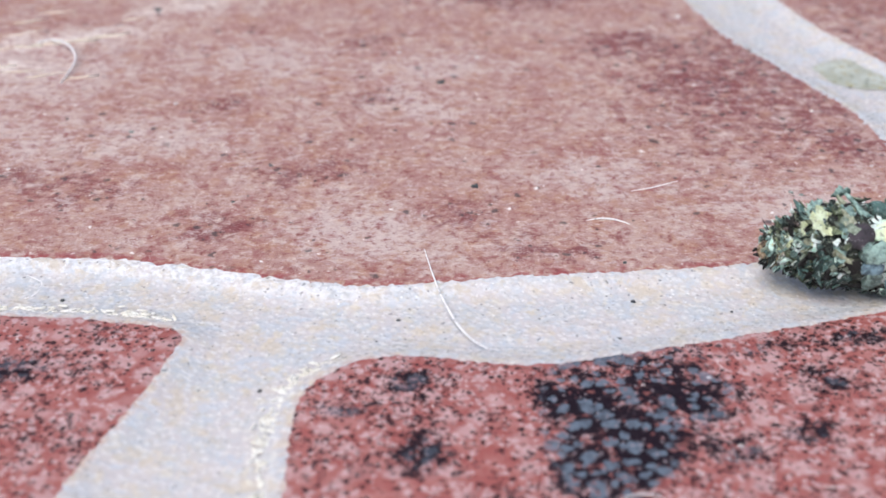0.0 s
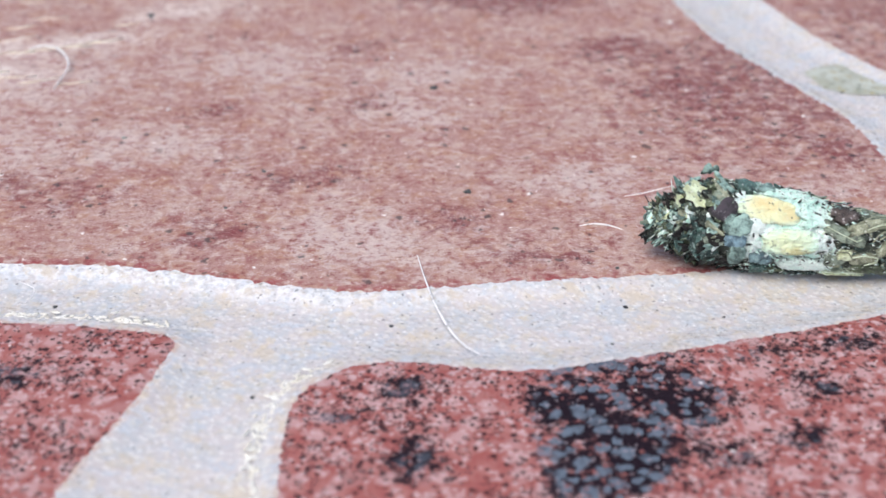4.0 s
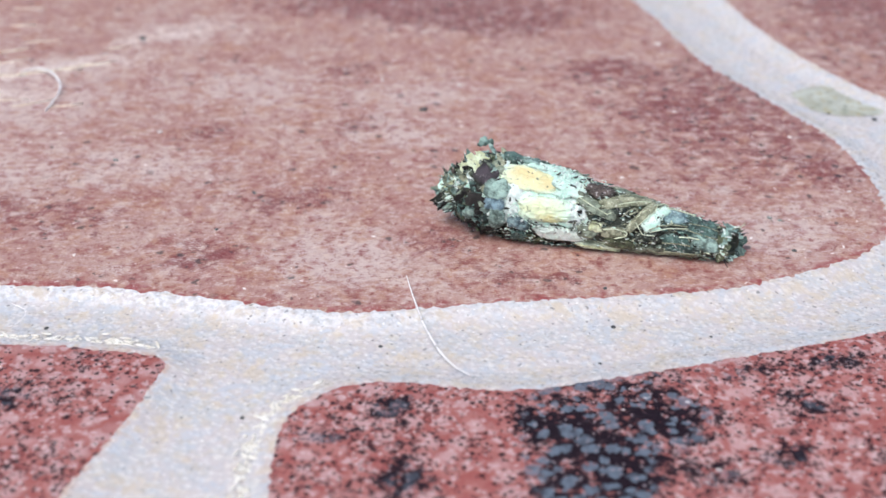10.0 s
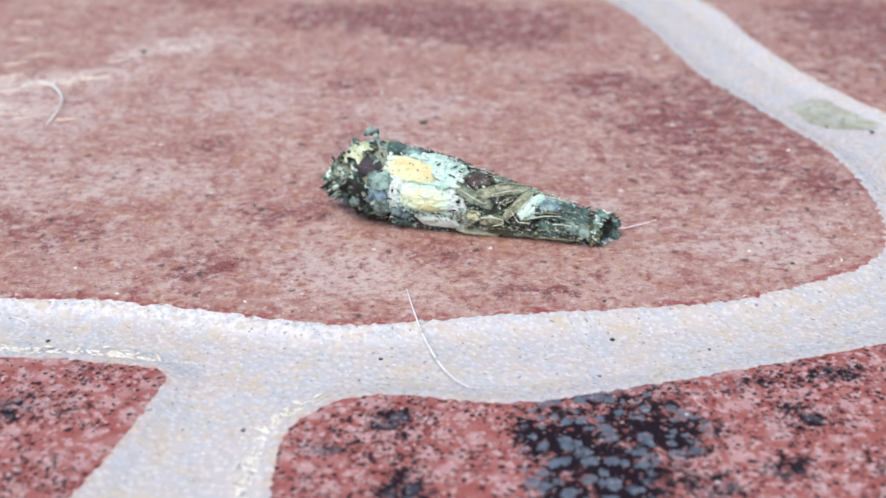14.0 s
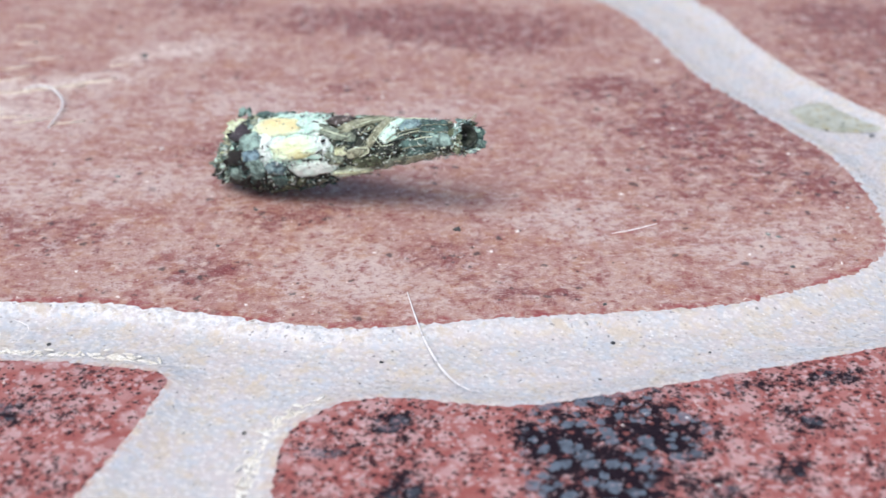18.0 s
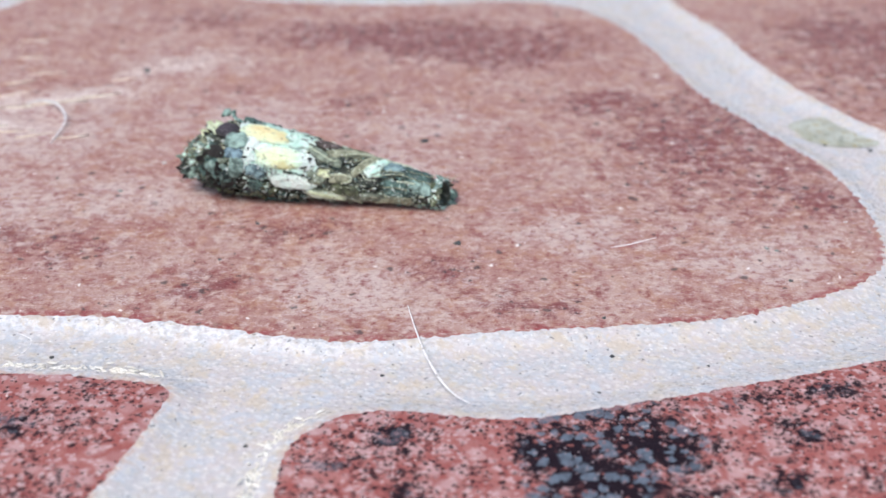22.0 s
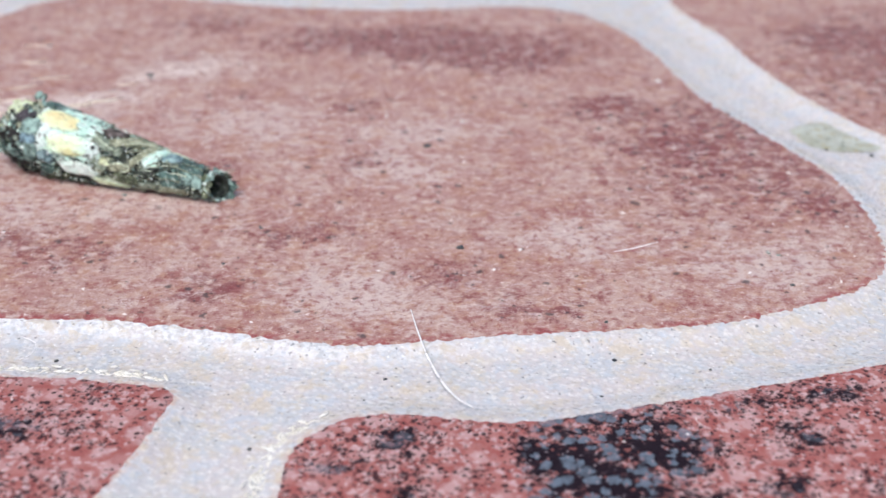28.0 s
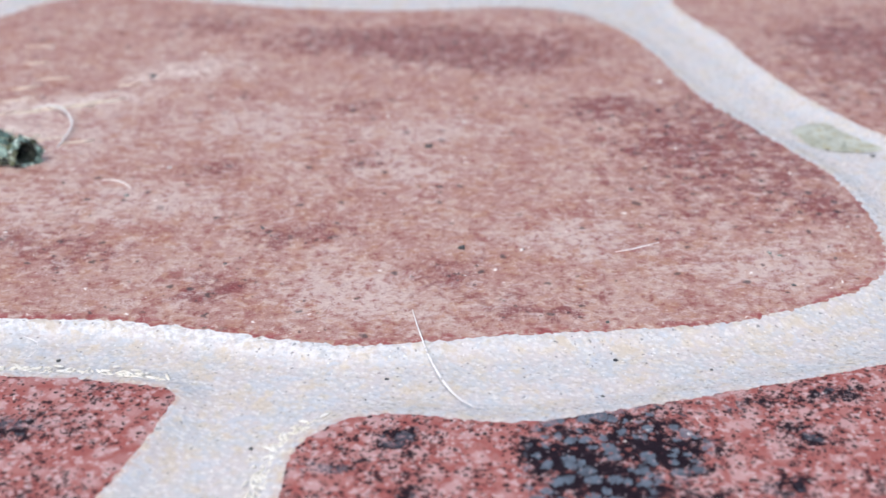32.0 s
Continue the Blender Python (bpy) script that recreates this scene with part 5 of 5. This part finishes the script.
smear("glossy cream beads for the glints beside the curved brick edge", ((-7.6, -20.2), (-9.4, -21.4), (-10.6, -23.4), (-11.2, -26.5), (-11.2, -30), (-10.9, -35)), 150, 0.42, 6)

# pale flakes that stand in for glossy streaks where the far end of the rosy brick is scuffed
glint_flake_mat = flake_material("pale_glint_flake", (0.86, 0.74, 0.60), (0.94, 0.87, 0.76), (0.95, 0.92, 0.86), 0.25, 0.7, coords="object")
film = random.Random(9)
for k, (x, y) in enumerate(((-47, 36), (-44.5, 36.6), (-42, 37.6), (-40.2, 38.2), (-38.6, 39.4), (-36.6, 40), (-45.6, 31), (-43, 30), (-46.5, 44), (-44, 47), (-47.6, 52),
                            (-40.4, 29.2), (-37, 28.6), (-35.4, 45), (-48.6, 58), (-46, 40.5))):
    ob = link_mesh("film_flake", loose_flake(film.uniform(3.0, 6.0), film.uniform(0.45, 0.8), 0.06, 300 + k, 0.06, 11), glint_flake_mat)
    ob.matrix_world = Matrix.Translation((x * MM, y * MM, FLOOR_Z)) @ pose(0, 0, 0, film.uniform(-6, 6), 0, film.uniform(4, 30))
    tagged(ob, "thin pale flake for a glossy streak on the scuffed brick", "flake", "film flakes")

# ---- movement ----
# the case: seconds, then place in mm and turn in degrees
CASE_PATH = (
    (0, 26.61, -7.59, 4.07, 16.3, 4.1, 2.6),
    (0.5, 26.11, -7.49, 4.07, 16.3, 4.1, 2.6),
    (1, 25.70, -7.61, 3.98, 12.4, 4.2, 5.1),
    (1.5, 23.41, -4.93, 3.96, 10.1, 4.4, 0.6),
    (2, 23.21, -4.84, 3.93, 9.1, 4.4, -1.2),
    (2.5, 21.87, -2.57, 3.66, -2.8, 4.9, -4.4),
    (3, 19.72, -4.43, 4.25, 13.4, 5.1, -1.3),
    (3.5, 19.49, -4.10, 4.10, 11.3, 4.8, -1.5),
    (5.5, 14.11, -0.98, 3.70, 3.9, 4.2, -11.6),
    (6, 13.60, -0.67, 3.58, 2.4, 3.9, -9.2),
    (6.5, 11.18, 0.05, 3.73, 3.0, 4.3, -12.2),
    (7, 10.84, 0.32, 3.63, 2.1, 4.0, -12.2),
    (7.5, 9.78, 0.89, 3.80, 3.2, 4.5, -12.2),
    (8, 8.08, 1.95, 3.62, -0.7, 4.3, -11.4),
    (8.5, 7.75, 2.14, 3.61, 2.3, 3.9, -9.6),
    (9, 5.56, 3.81, 3.79, 1.3, 4.8, -13.5),
    (9.5, 4.74, 3.62, 3.61, 0.1, 4.3, -10.6),
    (10, 2.69, 5.53, 3.77, 1.9, 4.7, -13.7),
    (10.5, 2.08, 5.84, 3.78, 4.6, 4.4, -13.2),
    (11, 1.30, 6.66, 3.82, 1.6, 4.9, -13.9),
    (11.5, -0.69, 7.82, 3.64, -1.5, 4.7, -13.9),
    (12, -1.15, 7.88, 3.61, 0.1, 4.4, -11.4),
    (12.5, -3.71, 9.92, 3.37, -5.1, 4.3, -15.3),
    (13, -3.80, 9.16, 3.76, 5.2, 4.4, -17.0),
    (13.5, -5.95, 10.82, 3.73, 0.2, 4.8, -14.7),
    (14, -6.78, 10.42, 3.90, 8.8, 4.4, -14.1),
    (14.5, -7.14, 10.36, 3.86, 7.0, 4.5, -11.8),
    (16.5, -15.55, 14.59, 3.67, 3.3, 4.3, -8.0),
    (17, -16.74, 15.56, 3.22, -3.2, -6.5, -16.4),
    (17.5, -17.32, 15.69, 3.03, -4.9, -11.5, -15.1),
    (18, -17.77, 15.75, 3.02, -5.1, -12.8, -14.5),
    (18.5, -17.75, 15.88, 3.08, -4.3, -11.5, -14.4),
    (19, -17.82, 15.88, 3.09, -4.9, -10.2, -13.5),
    (19.5, -17.85, 15.92, 3.13, -3.9, -8.9, -13.7),
    (20, -17.89, 15.59, 3.41, -4.5, -0.6, -16.7),
    (20.5, -18.04, 15.61, 3.41, -4.5, -1.2, -15.4),
    (21, -17.95, 15.67, 3.38, -4.3, -1.5, -16.1),
    (21.5, -18.18, 15.71, 3.35, -5.1, -2.3, -14.8),
    (22, -20.98, 18.32, 3.59, -15.6, 6.0, -8.0),
    (22.5, -22.48, 17.50, 3.67, -3.4, 4.9, -6.6),
    (23, -24.68, 19.02, 3.34, -13.7, 2.0, -0.5),
    (23.5, -25.17, 16.72, 3.43, -0.0, -2.6, -6.3),
    (24, -25.24, 16.90, 3.29, -2.6, -5.6, -7.6),
    (24.5, -27.82, 17.55, 4.06, 14.2, 4.3, -9.3),
    (25, -29.34, 19.74, 3.84, -4.0, 5.5, -13.8),
    (25.5, -31.17, 20.51, 3.84, 9.5, 4.1, -13.0),
    (27.5, -40.49, 24.53, 3.25, 3.2, 3.0, -19.0),
    (28, -40.34, 24.96, 3.20, -9.5, 4.2, -20.2),
    (28.5, -41.20, 26.30, 2.60, -34.6, 5.0, -23.2),
    (29, -41.71, 26.10, 2.79, -29.1, 5.0, -21.5),
    (29.5, -46.80, 28.38, 3.54, -11.2, 5.4, -18.7),
    (30, -51.37, 29.00, 3.64, -2.1, 4.7, -12.8),
    (30.5, -53.48, 29.03, 3.69, 0.1, 4.6, -15.5),
    (31, -56.19, 29.28, 3.59, -4.5, 4.8, -16.5),
    (31.5, -57.91, 31.80, 3.76, 3.0, 4.5, -15.9),
    (32, -61.05, 31.46, 3.68, -0.7, 4.7, -17.0),
)
# how far the larva reaches out, time by time
REACH = (
    (0, 0.3), (0.4, 0.44), (0.7, 0.5), (1, 0.5), (1.3, 0.36), (1.7, 0.5), (2, 0.58), (2.3, 0.35), (2.6, 0.12), (2.9, 0.10), (3.3, 0.14),
    (3.5, 0.12), (4.5, 0.06), (5.5, -0.01), (5.7, 0.08), (6.1, 0.08), (6.3, 0.04), (6.5, -0.05), (6.7, -0.04), (6.9, -0.01), (7.1, -0.01),
    (7.3, -0.01), (7.7, -0.05), (7.9, -0.05), (8.1, 0.05), (8.5, 0.08), (9, -0.04), (9.5, 0.04), (10, -0.05), (10.5, 0.05), (11, 0.02),
    (11.5, -0.04), (12, 0.04), (12.5, -0.05), (13, 0.04), (13.5, -0.05), (14, 0.02), (14.5, 0.06), (16.5, -0.15), (17, -0.3), (20, -0.25),
    (21.2, -0.05), (21.5, -0.05), (21.8, 0.03), (22, 0.02), (22.3, 0.5), (22.6, 0.1), (22.9, 0.32), (23.2, 0.04), (23.4, 0.1), (23.6, 0.5),
    (24, 0.55), (24.3, 0.55), (24.6, 0.16), (24.8, 0.2), (25.2, 0.04), (25.5, 0.13), (27.5, 0.1), (32, 0.1))


def nod(t):
    """The collar sags while the case rolls over, twice."""
    return max(0.0, 1 - abs(t - 22.5) / 0.8, 0.4 * (1 - abs(t - 2.6) / 0.3))


def drawn(t):
    """The collar is stretched forward while the case climbs over the brick's edge."""
    return 1.2 * min(1.0, max(0.0, (5.0 - t) / 1.5))


def motions():
    walk(case, [(t, pose(x * MM, y * MM, z * MM, rx, ry, rz)) for t, x, y, z, rx, ry, rz in CASE_PATH])
    walk(larva, [(t, pose((-0.9 - 5.0 * out - 0.5 * drawn(t)) * MM, (-1.8 - 0.4 * out) * MM, (-0.55 - 0.5 * out) * MM, 0, -6 * out, 0)) for t, out in REACH])
    walk(collar, [(t, Matrix.Translation(HINGE) @ pose((0.5 - 1.6 * out - drawn(t)) * MM, 0, (-0.5 * nod(t)) * MM, 12 * nod(t), -6 * nod(t), 0)) for t, out in REACH])
    # the fibre lies still, slides along under the case and drops behind its tail
    drag = [(t, pose(10.9 * MM, 0.0, FLOOR_Z, 0, 0, 6)) for t in (0, 4.5)]
    for t, x, y, z, rx, ry, rz in CASE_PATH:
        if 5.5 <= t <= 29.5:
            under = pose(x * MM, y * MM, 0, 0, 0, rz) @ Vector(((1.5 + 14 * max(0.0, (t - 25.5) / 4)) * MM, 0.9 * MM, 0))
            drag.append((t, pose(under.x, under.y, FLOOR_Z, 0, 0, rz)))
    drag += [(30, pose(-30.6 * MM, 19.9 * MM, FLOOR_Z, 0, 0, -13)), (30.4, pose(-32.3 * MM, 19.4 * MM, FLOOR_Z, 0, 0, -13)), (32, pose(-32.3 * MM, 19.4 * MM, FLOOR_Z, 0, 0, -13))]
    walk(dragged_hair, drag)


motions()
